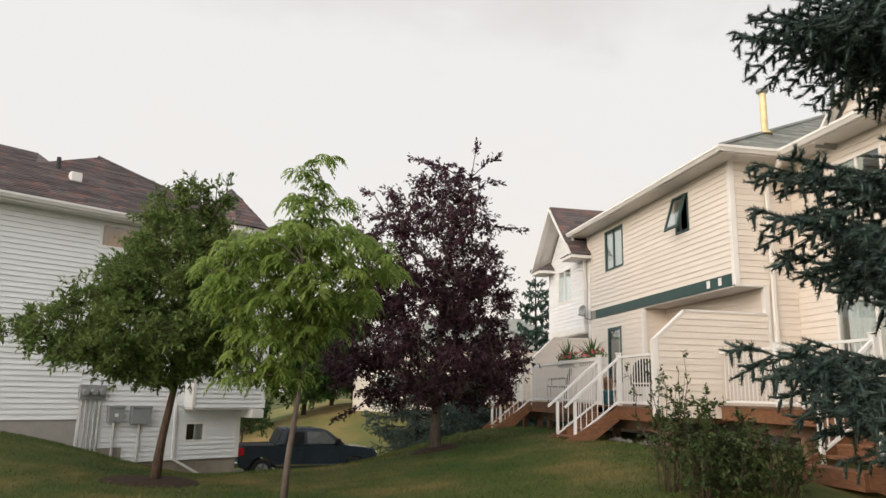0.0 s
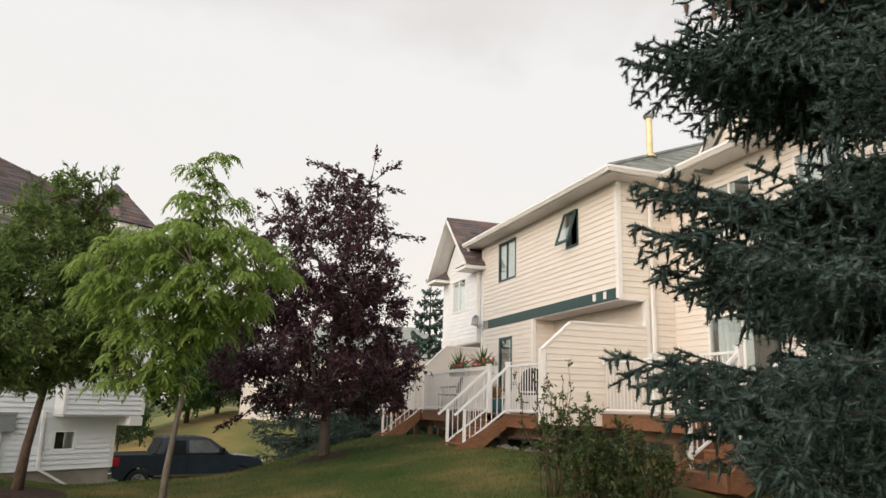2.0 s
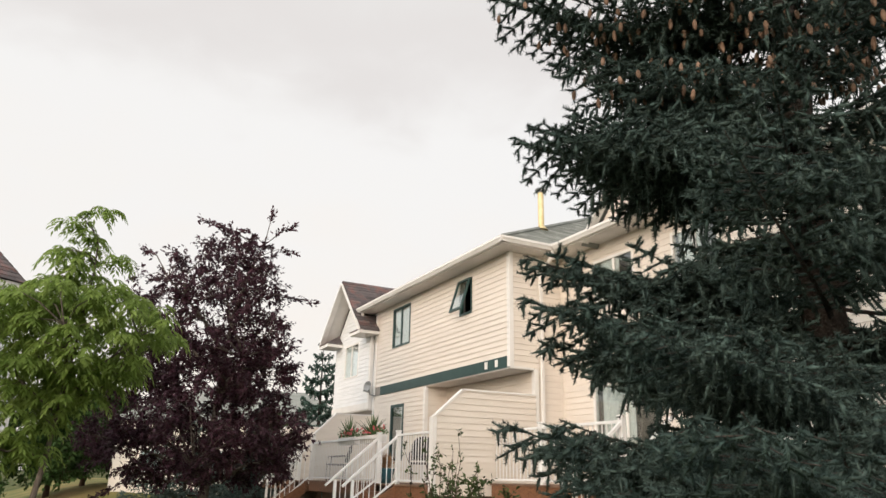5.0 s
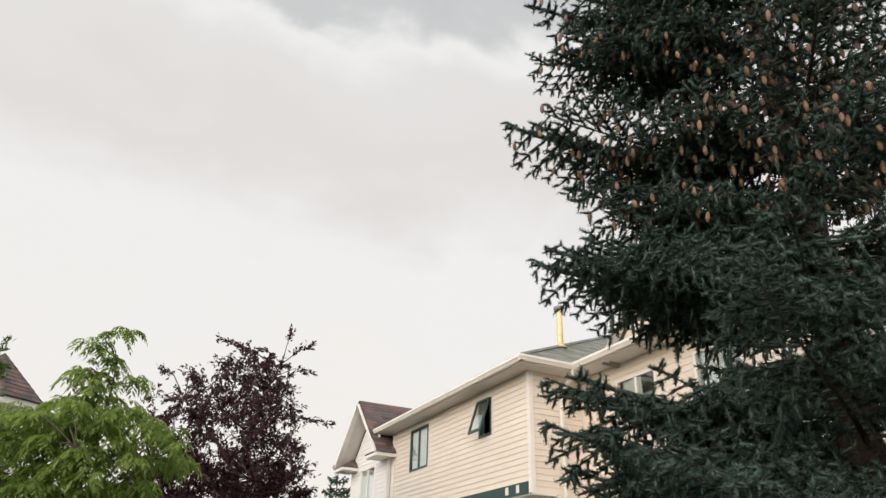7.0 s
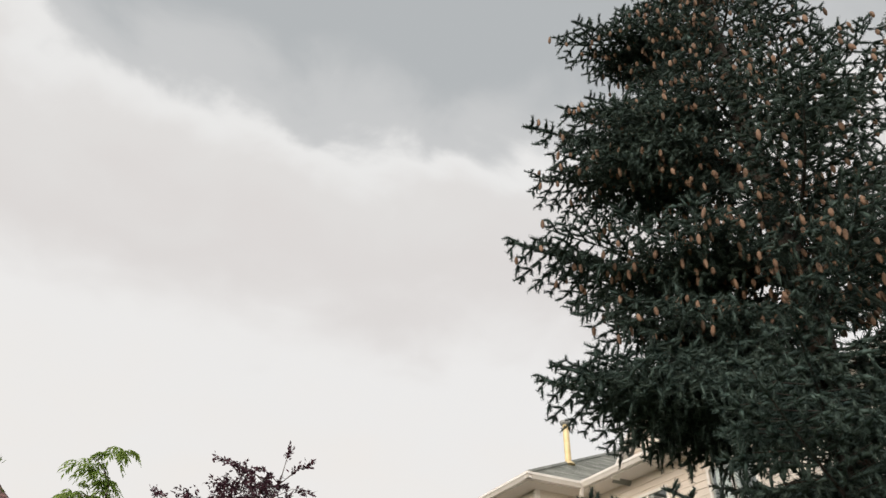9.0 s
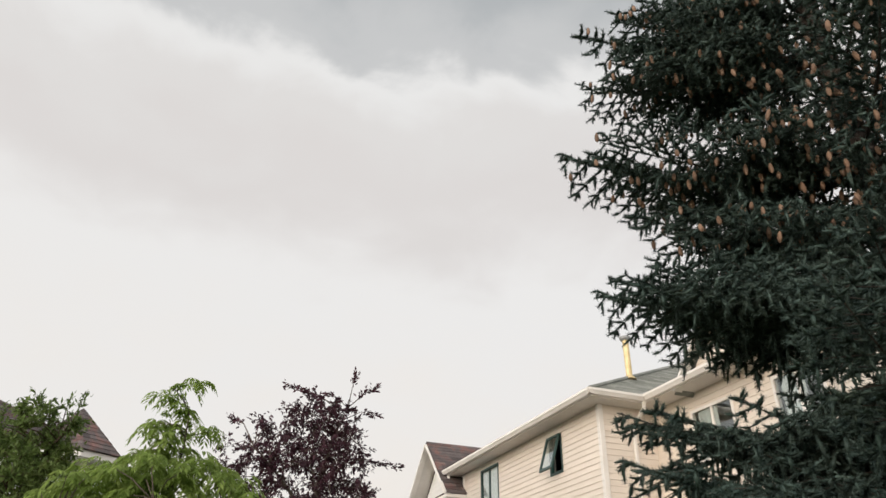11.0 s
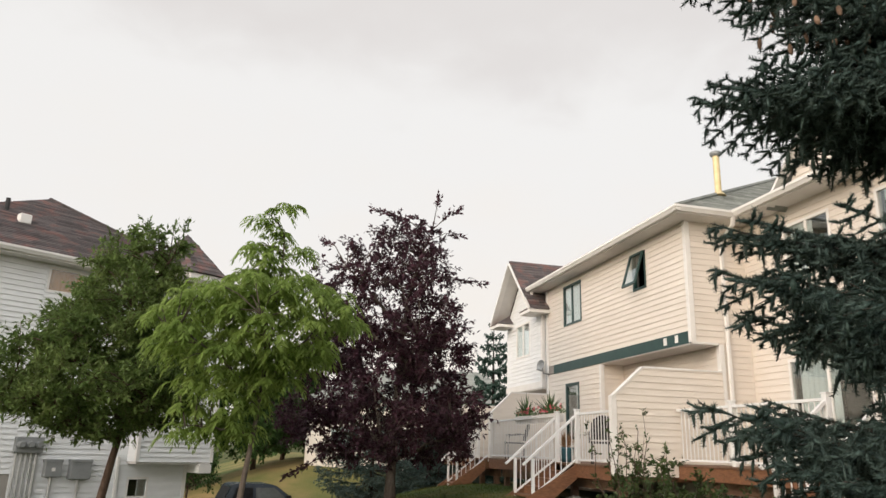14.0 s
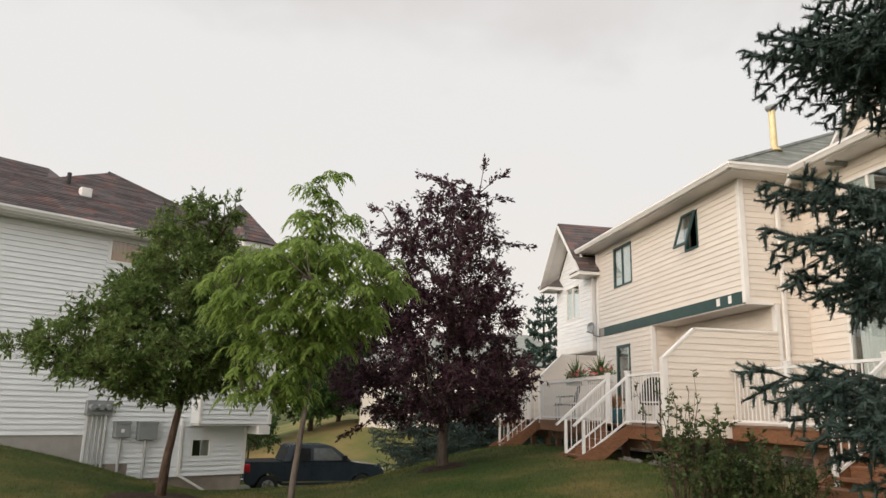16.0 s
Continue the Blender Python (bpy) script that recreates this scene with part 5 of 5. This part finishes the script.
# ---- shrubs, low spruces, trees further off ----
def shrub(base, stems, height, spread, twigs, mat, seed, label, leaf=0.05, bare=0.25, twig=0.28):
    """A shrub: upright stems, side twigs along them, leaves set along the twigs."""
    rg = np.random.RandomState(seed)
    t = thing("shrub", *base, label=label, category="shrub", group="shrubs")
    P, D, N = [], [], []
    for i in range(stems):
        a = i * 2.4 + rg.uniform(-0.4, 0.4)
        r = spread * rg.uniform(0.25, 1.0)
        h = height * rg.uniform(0.4, 1.0)
        line = [np.array([0.28 * r * math.cos(a), 0.28 * r * math.sin(a), -0.05])]
        for k in range(1, 6):
            u = k / 5
            line.append(np.array([r * (0.28 + 0.72 * u) * math.cos(a), r * (0.28 + 0.72 * u) * math.sin(a), h * u]) + rg.normal(0, 0.03, 3))
        bm = tubed([tuple(p) for p in line], [0.011, 0.009, 0.008, 0.006, 0.004, 0.002], 5)
        line = np.array(line)
        for k in range(twigs):
            f = rg.uniform(bare, 1.0) * 5
            j = min(int(f), 4)
            p = line[j] * (1 - f + j) + line[j + 1] * (f - j)
            d = unit(np.array([math.cos(a), math.sin(a), 0.5]) * 0.4 + rg.normal(0, 0.8, 3) + np.array([0, 0, 0.3]))
            ln = twig * rg.uniform(0.35, 1.2) * (1.15 - 0.7 * f / 5)
            tube(bm, [tuple(p), tuple(p + d * ln)], [0.004, 0.0015], 3)
            for _ in range(max(4, int(ln / 0.020))):
                P.append(p + d * ln * rg.uniform(0.1, 1.05) + rg.normal(0, 0.008, 3))
                D.append(unit(d * 0.5 + rg.normal(0, 0.6, 3)))
                N.append(unit(rg.normal(0, 0.6, 3) + np.array([0, 0, 1.0])))
        part("stem", bm, BARK, t, smooth=True)
    P, D, N = np.array(P), np.array(D), np.array(N)
    L = leaf * rg.uniform(0.7, 1.3, len(P))
    lv = new("leaves", leaf_mesh("leaves", P, D, N, L, L * 0.58, mat))
    lv.parent = t
    tagged(lv, kind="stuff")
    return t


shrub(at(9.6, 28.2), 11, 2.05, 0.55, 15, LEAF_SHRUB, 21, "leggy shrub with thin upright stems and sparse leaves", 0.050, 0.25, 0.20)
shrub(at(9.5, 32.0), 15, 1.3, 0.85, 22, LEAF_SHRUB, 22, "dense dark green shrub in front of the deck", 0.062, 0.12, 0.34)
shrub(at(9.6, 35.6), 11, 0.95, 0.6, 14, LEAF_SHRUB, 23, "loose green shrub in front of the deck", 0.05, 0.15)
shrub(at(9.2, 30.2), 9, 1.05, 0.45, 14, LEAF_SHRUB, 24, "loose green shrub in front of the deck", 0.05, 0.15)

FAR = {L: [spruce_branch(L, 900 + k + int(L * 10), NEEDLE_B, per_m=20, nl=0.09, nw=0.04, core=0.05, gap=2.0, droop=0.22) for k in range(2)] for L in (2.4, 1.5, 0.8)}
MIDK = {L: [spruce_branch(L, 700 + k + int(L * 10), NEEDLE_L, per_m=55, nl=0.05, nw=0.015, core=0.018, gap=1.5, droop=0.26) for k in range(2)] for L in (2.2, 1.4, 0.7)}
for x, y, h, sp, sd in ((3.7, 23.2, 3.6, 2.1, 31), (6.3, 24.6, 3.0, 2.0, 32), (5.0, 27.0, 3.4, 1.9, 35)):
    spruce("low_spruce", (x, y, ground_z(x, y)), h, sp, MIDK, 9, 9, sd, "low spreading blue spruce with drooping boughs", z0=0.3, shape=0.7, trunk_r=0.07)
for x, y, h, sp, sd in ((11.1, 33.4, 9.6, 2.6, 33), (9.2, 36.0, 7.0, 1.9, 34)):
    spruce("tall_spruce", (x, y, ground_z(x, y)), h, sp, FAR, 17, 8, sd, "dark green spruce behind the townhouses", z0=0.5, shape=0.8, trunk_r=0.14)
LEAF_FAR = varied("far_leaf", (0.035, 0.075, 0.02), (0.07, 0.125, 0.035), 0.8, 0.6, island=0.3, through_light=0.25, spec=0.18)
for x, y, h, r, sd in ((-2.7, 36.0, 4.8, 1.5, 41), (-4.5, 47.0, 7.5, 2.8, 42), (0.2, 49.0, 7.2, 2.9, 43), (-9.0, 45.0, 8.0, 3.2, 44), (4.4, 58.0, 6.4, 2.5, 45), (11.6, 42.5, 5.4, 1.9, 46), (2.2, 54.0, 7.5, 3.0, 47)):
    far = y > 38
    lo = h * (0.12 if far else 0.3)
    leafy_tree("background_tree", (x, y, ground_z(x, y)), 0.0, [(0, 0, -0.1), (0.05, 0, h * 0.3), (0.0, 0.05, h * 0.6), (0.05, 0, h * 0.92)], 0.14 if far else 0.05,
               [(lo, r * 0.6, r * 0.7), (h * 0.3, r, r * 0.9), (h * 0.55, r * 0.9, r), (h * 0.8, r * 0.6, r * 0.55), (h, r * 0.12, r * 0.1)],
               9, 150 if far else 90, r * 0.14, 9, 8, r * 0.2, (0.30 if far else 0.13, 0.5), BARK, LEAF_FAR, sd, "leafy green tree beyond the lane")

# ---- the lane and what stands along it ----
bm = bmesh.new()
nx, ny = 40, 10
g = [[bm.verts.new((-22 + 44 * i / nx, 27.6 + 6.6 * j / ny + 0.12 * (-22 + 44 * i / nx) * 1.0, 0)) for i in range(nx + 1)] for j in range(ny + 1)]
for row_ in g:
    for v in row_:
        v.co.z = ground_z(v.co.x, v.co.y) + 0.02
for j in range(ny):
    for i in range(nx):
        bm.faces.new((g[j][i], g[j][i + 1], g[j + 1][i + 1], g[j + 1][i]))
lane = part("road", bm, ASPHALT)
tagged(lane, "grey asphalt lane behind the lawn", "road", kind="structure")

bg_house = thing("house", 10.6, 46.0, ground_z(10.6, 46.0), -14.0, label="pale house with a brown-green hip roof beyond the lane", category="house")
part("wall", boxed(-7.5, 0, -0.6, 7.5, 8, 4.4), SIDING, bg_house)
bm = bmesh.new()
c = [(-8, -0.5, 4.4), (8, -0.5, 4.4), (8, 8.5, 4.4), (-8, 8.5, 4.4)]
ra, rb = (-3.6, 4.0, 6.9), (3.6, 4.0, 6.9)
poly(bm, c[0], c[1], rb, ra)
poly(bm, c[1], c[2], rb)
poly(bm, c[2], c[3], ra, rb)
poly(bm, c[3], c[0], ra)
poly(bm, *c)
part("roof", bm, SHINGLE_G, bg_house)
for k in range(4):
    wn = part("window", boxed(-6 + 3.4 * k, -0.06, 1.4, -4.6 + 3.4 * k, -0.01, 2.8, 0.01), TRIM, bg_house)
    part("pane", boxed(-5.9 + 3.4 * k, -0.075, 1.5, -4.7 + 3.4 * k, -0.062, 2.7), GLASS, wn)


# ---- pickup truck (own frame: x forward, y to its left) ----
PAINT = varied("dark_blue_paint", (0.026, 0.036, 0.047), (0.034, 0.046, 0.060), 2.0, 0.22, spec=0.5)
BLACK = varied("black_plastic", (0.012, 0.012, 0.013), (0.022, 0.022, 0.023), 4.0, 0.6, bump=0.1, spec=0.12)
RUBBER = varied("tyre_rubber", (0.014, 0.014, 0.014), (0.024, 0.024, 0.024), 6.0, 0.85, bump=0.3)
CHROME = varied("chrome", (0.55, 0.55, 0.56), (0.65, 0.65, 0.66), 4.0, 0.15, metal=1.0)
REDLAMP = varied("red_lamp_lens", (0.42, 0.012, 0.018), (0.52, 0.02, 0.03), 5.0, 0.15)
TINT = glass("tinted_glass", (0.22, 0.25, 0.25))
PANE = varied("smoked_window", (0.05, 0.06, 0.058), (0.08, 0.092, 0.088), 3.0, 0.12, spec=1.0)
truck = thing("pickup_truck", -2.5, 30.1, -1.88, 14.0, label="dark blue crew-cab pickup truck parked on the lane", category="truck")


def body_shell(profile, w0, w1, zmid):
    """A side profile drawn across the width, its sides leaning in above zmid."""
    bm = bmesh.new()
    prism(bm, profile, 1, -1.0, 1.0)
    for v in bm.verts:
        k = w0 if v.co.z <= zmid else w0 + (w1 - w0) * min((v.co.z - zmid) / 0.7, 1)
        v.co.y *= k
    es = [e for e in bm.edges]
    bmesh.ops.bevel(bm, geom=es, offset=0.035, segments=2, affect="EDGES")
    return bm


arch_r = [(0.95 + 0.52 * math.cos(a), 0.42 + 0.50 * math.sin(a)) for a in np.linspace(math.pi, 0, 9)]
arch_f = [(4.72 + 0.52 * math.cos(a), 0.42 + 0.50 * math.sin(a)) for a in np.linspace(math.pi, 0, 9)]
lower = [(0.02, 0.62), (0.10, 0.48), *arch_r, *arch_f, (5.55, 0.50), (5.68, 0.62), (5.66, 0.98), (5.52, 1.16), (4.45, 1.27), (4.3, 1.30), (1.52, 1.30), (1.5, 1.29), (0.03, 1.29)]
part("body", body_shell(lower, 0.99, 0.97, 1.2), PAINT, truck)
part("bed", boxed(0.12, -0.82, 1.292, 1.46, 0.82, 1.30), BLACK, truck)
cab = [(1.52, 1.31), (4.30, 1.31), (3.52, 1.88), (3.30, 1.95), (1.95, 1.955), (1.76, 1.90)]
part("cab", body_shell(cab, 0.95, 0.78, 1.31), PAINT, truck)
for sg in (-1, 1):
    for a, b, c0, d in ((1.78, 2.58, 2.58, 1.95), (2.70, 3.96, 3.42, 2.70)):
        bm = bmesh.new()
        y0, y1 = sg * 0.975, sg * 0.85
        q = [(a, y0, 1.36), (b, y0, 1.36), (c0, y1, 1.82), (d, y1, 1.82)]
        poly(bm, *q)
        poly(bm, *[(p[0], p[1] - sg * 0.02, p[2]) for p in q])
        part("side_window", bm, BLACK if a < 2.5 else PANE, truck, "dark tinted side window")
    part("mirror", boxed(3.85, min(sg * 0.98, sg * 1.2), 1.36, 4.02, max(sg * 0.98, sg * 1.2), 1.56, 0.03), BLACK, truck, "black door mirror")
    part("tail_light", boxed(-0.01, min(sg * 0.80, sg * 1.005), 0.92, 0.24, max(sg * 0.80, sg * 1.005), 1.24, 0.03), REDLAMP, truck, "red tail light")
    part("headlight", boxed(5.35, min(sg * 0.70, sg * 0.985), 0.86, 5.64, max(sg * 0.70, sg * 0.985), 1.08, 0.03), TRIM, truck)
    part("door_handle", boxed(2.25, min(sg * 0.985, sg * 1.02), 1.12, 2.42, max(sg * 0.985, sg * 1.02), 1.16, 0.008), BLACK, truck)
    part("door_handle", boxed(3.0, min(sg * 0.985, sg * 1.02), 1.12, 3.17, max(sg * 0.985, sg * 1.02), 1.16, 0.008), BLACK, truck)
    part("sill_trim", boxed(1.5, min(sg * 0.98, sg * 1.0), 0.52, 4.18, max(sg * 0.98, sg * 1.0), 0.58), CHROME, truck)
    for xs in (1.55, 2.64, 4.05):
        part("door_seam", boxed(xs, min(sg * 0.985, sg * 0.994), 0.6, xs + 0.012, max(sg * 0.985, sg * 0.994), 1.29), BLACK, truck)
    for wx in (0.95, 4.72):
        wh = part("wheel", tubed([(wx, sg * 0.72, 0.40), (wx, sg * 0.76, 0.40), (wx, sg * 0.96, 0.40), (wx, sg * 0.985, 0.40)], [0.36, 0.40, 0.40, 0.35], 24), RUBBER, truck)
        part("rim", tubed([(wx, sg * 0.9, 0.40), (wx, sg * 0.99, 0.40)], [0.25, 0.24], 20), GREYMETAL, wh)
        for k in range(5):
            a = math.tau * k / 5
            part("spoke", barred((wx, sg * 0.995, 0.40), (wx + 0.22 * math.cos(a), sg * 0.995, 0.40 + 0.22 * math.sin(a)), 0.07, 0.02, up=(0, 1, 0.01)), CHROME, wh)
bm = bmesh.new()
poly(bm, (1.55, -0.74, 1.38), (1.55, 0.74, 1.38), (1.74, 0.68, 1.84), (1.74, -0.68, 1.84))
poly(bm, (1.53, -0.74, 1.38), (1.53, 0.74, 1.38), (1.72, 0.68, 1.84), (1.72, -0.68, 1.84))
part("rear_window", bm, BLACK, truck)
bm = bmesh.new()
poly(bm, (4.28, -0.84, 1.35), (4.28, 0.84, 1.35), (3.56, 0.70, 1.87), (3.56, -0.70, 1.87))
part("windscreen", bm, TINT, truck)
part("tailgate", boxed(-0.012, -0.8, 0.72, 0.03, 0.8, 1.27, 0.02), PAINT, truck)
part("rear_bumper", boxed(-0.16, -0.95, 0.48, 0.10, 0.95, 0.70, 0.03), CHROME, truck, "chrome rear bumper")
part("front_bumper", boxed(5.56, -0.95, 0.42, 5.78, 0.95, 0.66, 0.04), CHROME, truck)


# ---- things on the decks ----
LEAF_SPIKE = varied("spike_leaf", (0.045, 0.10, 0.03), (0.09, 0.16, 0.05), 5.0, 0.5, island=0.25, through_light=0.2)
PINK = varied("pink_petal", (0.62, 0.10, 0.13), (0.75, 0.22, 0.24), 8.0, 0.6, island=0.2, through_light=0.3)
TEAL = varied("teal_glaze", (0.03, 0.10, 0.13), (0.05, 0.15, 0.18), 4.0, 0.3)
STRAW = varied("dry_grass", (0.30, 0.15, 0.07), (0.42, 0.24, 0.12), 6.0, 0.8, island=0.3)


def flower_box(x, y, z, seed, w=1.15):
    rg = np.random.RandomState(seed)
    t = thing("flower_box", x, y, z, label="rail planter with spiky dracaena and pink flowers", category="planter", group="flower boxes")
    bm = prismed([(-0.08, -0.18), (0.08, -0.18), (0.11, 0.0), (-0.11, 0.0)], 1, -w / 2, w / 2)
    part("box", bm, TRIM, t)
    n = 34
    el, a = rg.uniform(0.7, 1.5, n), rg.uniform(0, math.tau, n)
    D = np.stack([np.cos(el) * np.cos(a), np.cos(el) * np.sin(a), np.sin(el)], 1)
    P = np.zeros((n, 3)) + rg.normal(0, 0.02, (n, 3))
    N = np.stack([-np.sin(el) * np.cos(a), -np.sin(el) * np.sin(a), np.cos(el)], 1)
    sp = new("dracaena", leaf_mesh("dracaena", P, D, N, rg.uniform(0.35, 0.6, n), np.full(n, 0.028), LEAF_SPIKE))
    sp.parent = t
    tagged(sp, kind="stuff")
    m = 260
    P = np.stack([rg.normal(0, 0.08, m), rg.uniform(-w / 2, w / 2, m), rg.uniform(0.0, 0.16, m)], 1)
    D = unit(rg.normal(0, 1, (m, 3)) + [0, 0, 0.4])
    lv = new("foliage", leaf_mesh("foliage", P, D, unit(rg.normal(0, 1, (m, 3))), np.full(m, 0.06), np.full(m, 0.04), LEAF_SPIKE))
    lv.parent = t
    tagged(lv, kind="stuff")
    m = 18
    C = np.stack([rg.normal(-0.05, 0.08, m), rg.uniform(-w / 2, w / 2, m), rg.uniform(0.05, 0.2, m)], 1)
    P = np.repeat(C, 6, 0)
    D = unit(rg.normal(0, 1, (m * 6, 3)))
    fl = new("flowers", leaf_mesh("flowers", P, D, unit(rg.normal(0, 1, (m * 6, 3))), np.full(m * 6, 0.05), np.full(m * 6, 0.05), PINK))
    fl.parent = t
    tagged(fl, kind="stuff")


flower_box(6.60, 17.25, 2.45, 61)
flower_box(6.60, 15.75, 2.45, 62)


def patio_chair(x, y, z, rz, label):
    t = thing("patio_chair", x, y, z, rz, label=label, category="chair", group="patio chairs")
    part("seat", boxed(-0.25, -0.25, 0.40, 0.25, 0.25, 0.44, 0.015), BLACK, t)
    bm = bmesh.new()
    n = 14
    vs = [[bm.verts.new((0.27 * math.sin(a), -0.24 - 0.07 * math.cos(a) - 0.10 * h, 0.48 + h * (0.5 - 0.12 * abs(a) ** 2))) for a in np.linspace(-1.2, 1.2, n)] for h in (0.0, 0.5, 1.0)]
    for r0, r1 in zip(vs, vs[1:]):
        for i in range(n - 1):
            bm.faces.new((r0[i], r0[i + 1], r1[i + 1], r1[i]))
    ob = part("backrest", bm, BLACK, t)
    ob.modifiers.new("thick", "SOLIDIFY").thickness = 0.02
    for sx_ in (-0.22, 0.22):
        for sy_ in (-0.22, 0.22):
            part("leg", tubed([(sx_, sy_, 0), (sx_, sy_, 0.41)], 0.014, 6), BLACK, t)
        part("arm", tubed([(sx_ * 1.15, 0.22, 0.41), (sx_ * 1.15, 0.2, 0.62), (sx_ * 1.15, -0.24, 0.66)], 0.015, 6), BLACK, t)


patio_chair(6.88, 13.72, DZ, 150, "black patio chair with curved back on the deck")
patio_chair(6.98, 19.15, DZ, 60, "black patio chair with curved back on the deck")
patio_chair(7.0, 13.05, DZ, 95, "black patio chair with curved back on the deck")
patio_chair(8.5, 10.6, 1.46, 95, "black patio chair with curved back on the deck")
pot = thing("flower_pot", 6.75, 15.3, DZ, label="teal glazed pot with dry brown grass on the deck", category="flower pot")
part("pot", tubed([(0, 0, 0), (0, 0, 0.12), (0, 0, 0.28), (0, 0, 0.32)], [0.13, 0.17, 0.20, 0.21], 20), TEAL, pot, smooth=True)
rg = np.random.RandomState(5)
n = 160
D = unit(np.stack([rg.normal(0, 0.35, n), rg.normal(0, 0.35, n), np.ones(n)], 1))
ob = new("dry_grass", leaf_mesh("dry_grass", np.stack([rg.normal(0, 0.05, n), rg.normal(0, 0.05, n), np.full(n, 0.3)], 1), D, unit(rg.normal(0, 1, (n, 3))), rg.uniform(0.2, 0.42, n), np.full(n, 0.012), STRAW))
ob.parent = pot
tagged(ob, kind="stuff")

ROCK = varied("field_stone", (0.09, 0.085, 0.075), (0.17, 0.16, 0.14), 5.0, 0.9, bump=0.6, bscale=25)
rnd = random.Random(12)
for k in range(16):
    x, y = 6.45 + rnd.uniform(-0.1, 0.3), 12.3 + k * 0.13 + rnd.uniform(-0.05, 0.05)
    bm = bmesh.new()
    bmesh.ops.create_icosphere(bm, subdivisions=2, radius=1.0)
    sd = rnd.uniform(0, 50)
    sc = Vector((rnd.uniform(0.04, 0.08), rnd.uniform(0.04, 0.09), rnd.uniform(0.03, 0.06)))
    for v in bm.verts:
        v.co *= 1 + 0.28 * noise.noise(v.co * 1.3 + Vector((sd, 0, 0)))
        v.co = Vector((v.co.x * sc.x, v.co.y * sc.y, v.co.z * sc.z))
    ob = part("rock", bm, ROCK, smooth=True)
    ob.location = (x, y, ground_z(x, y) + 0.03)
    tagged(ob, "grey field stone lying at the foot of the deck", "rock", "edging stones")
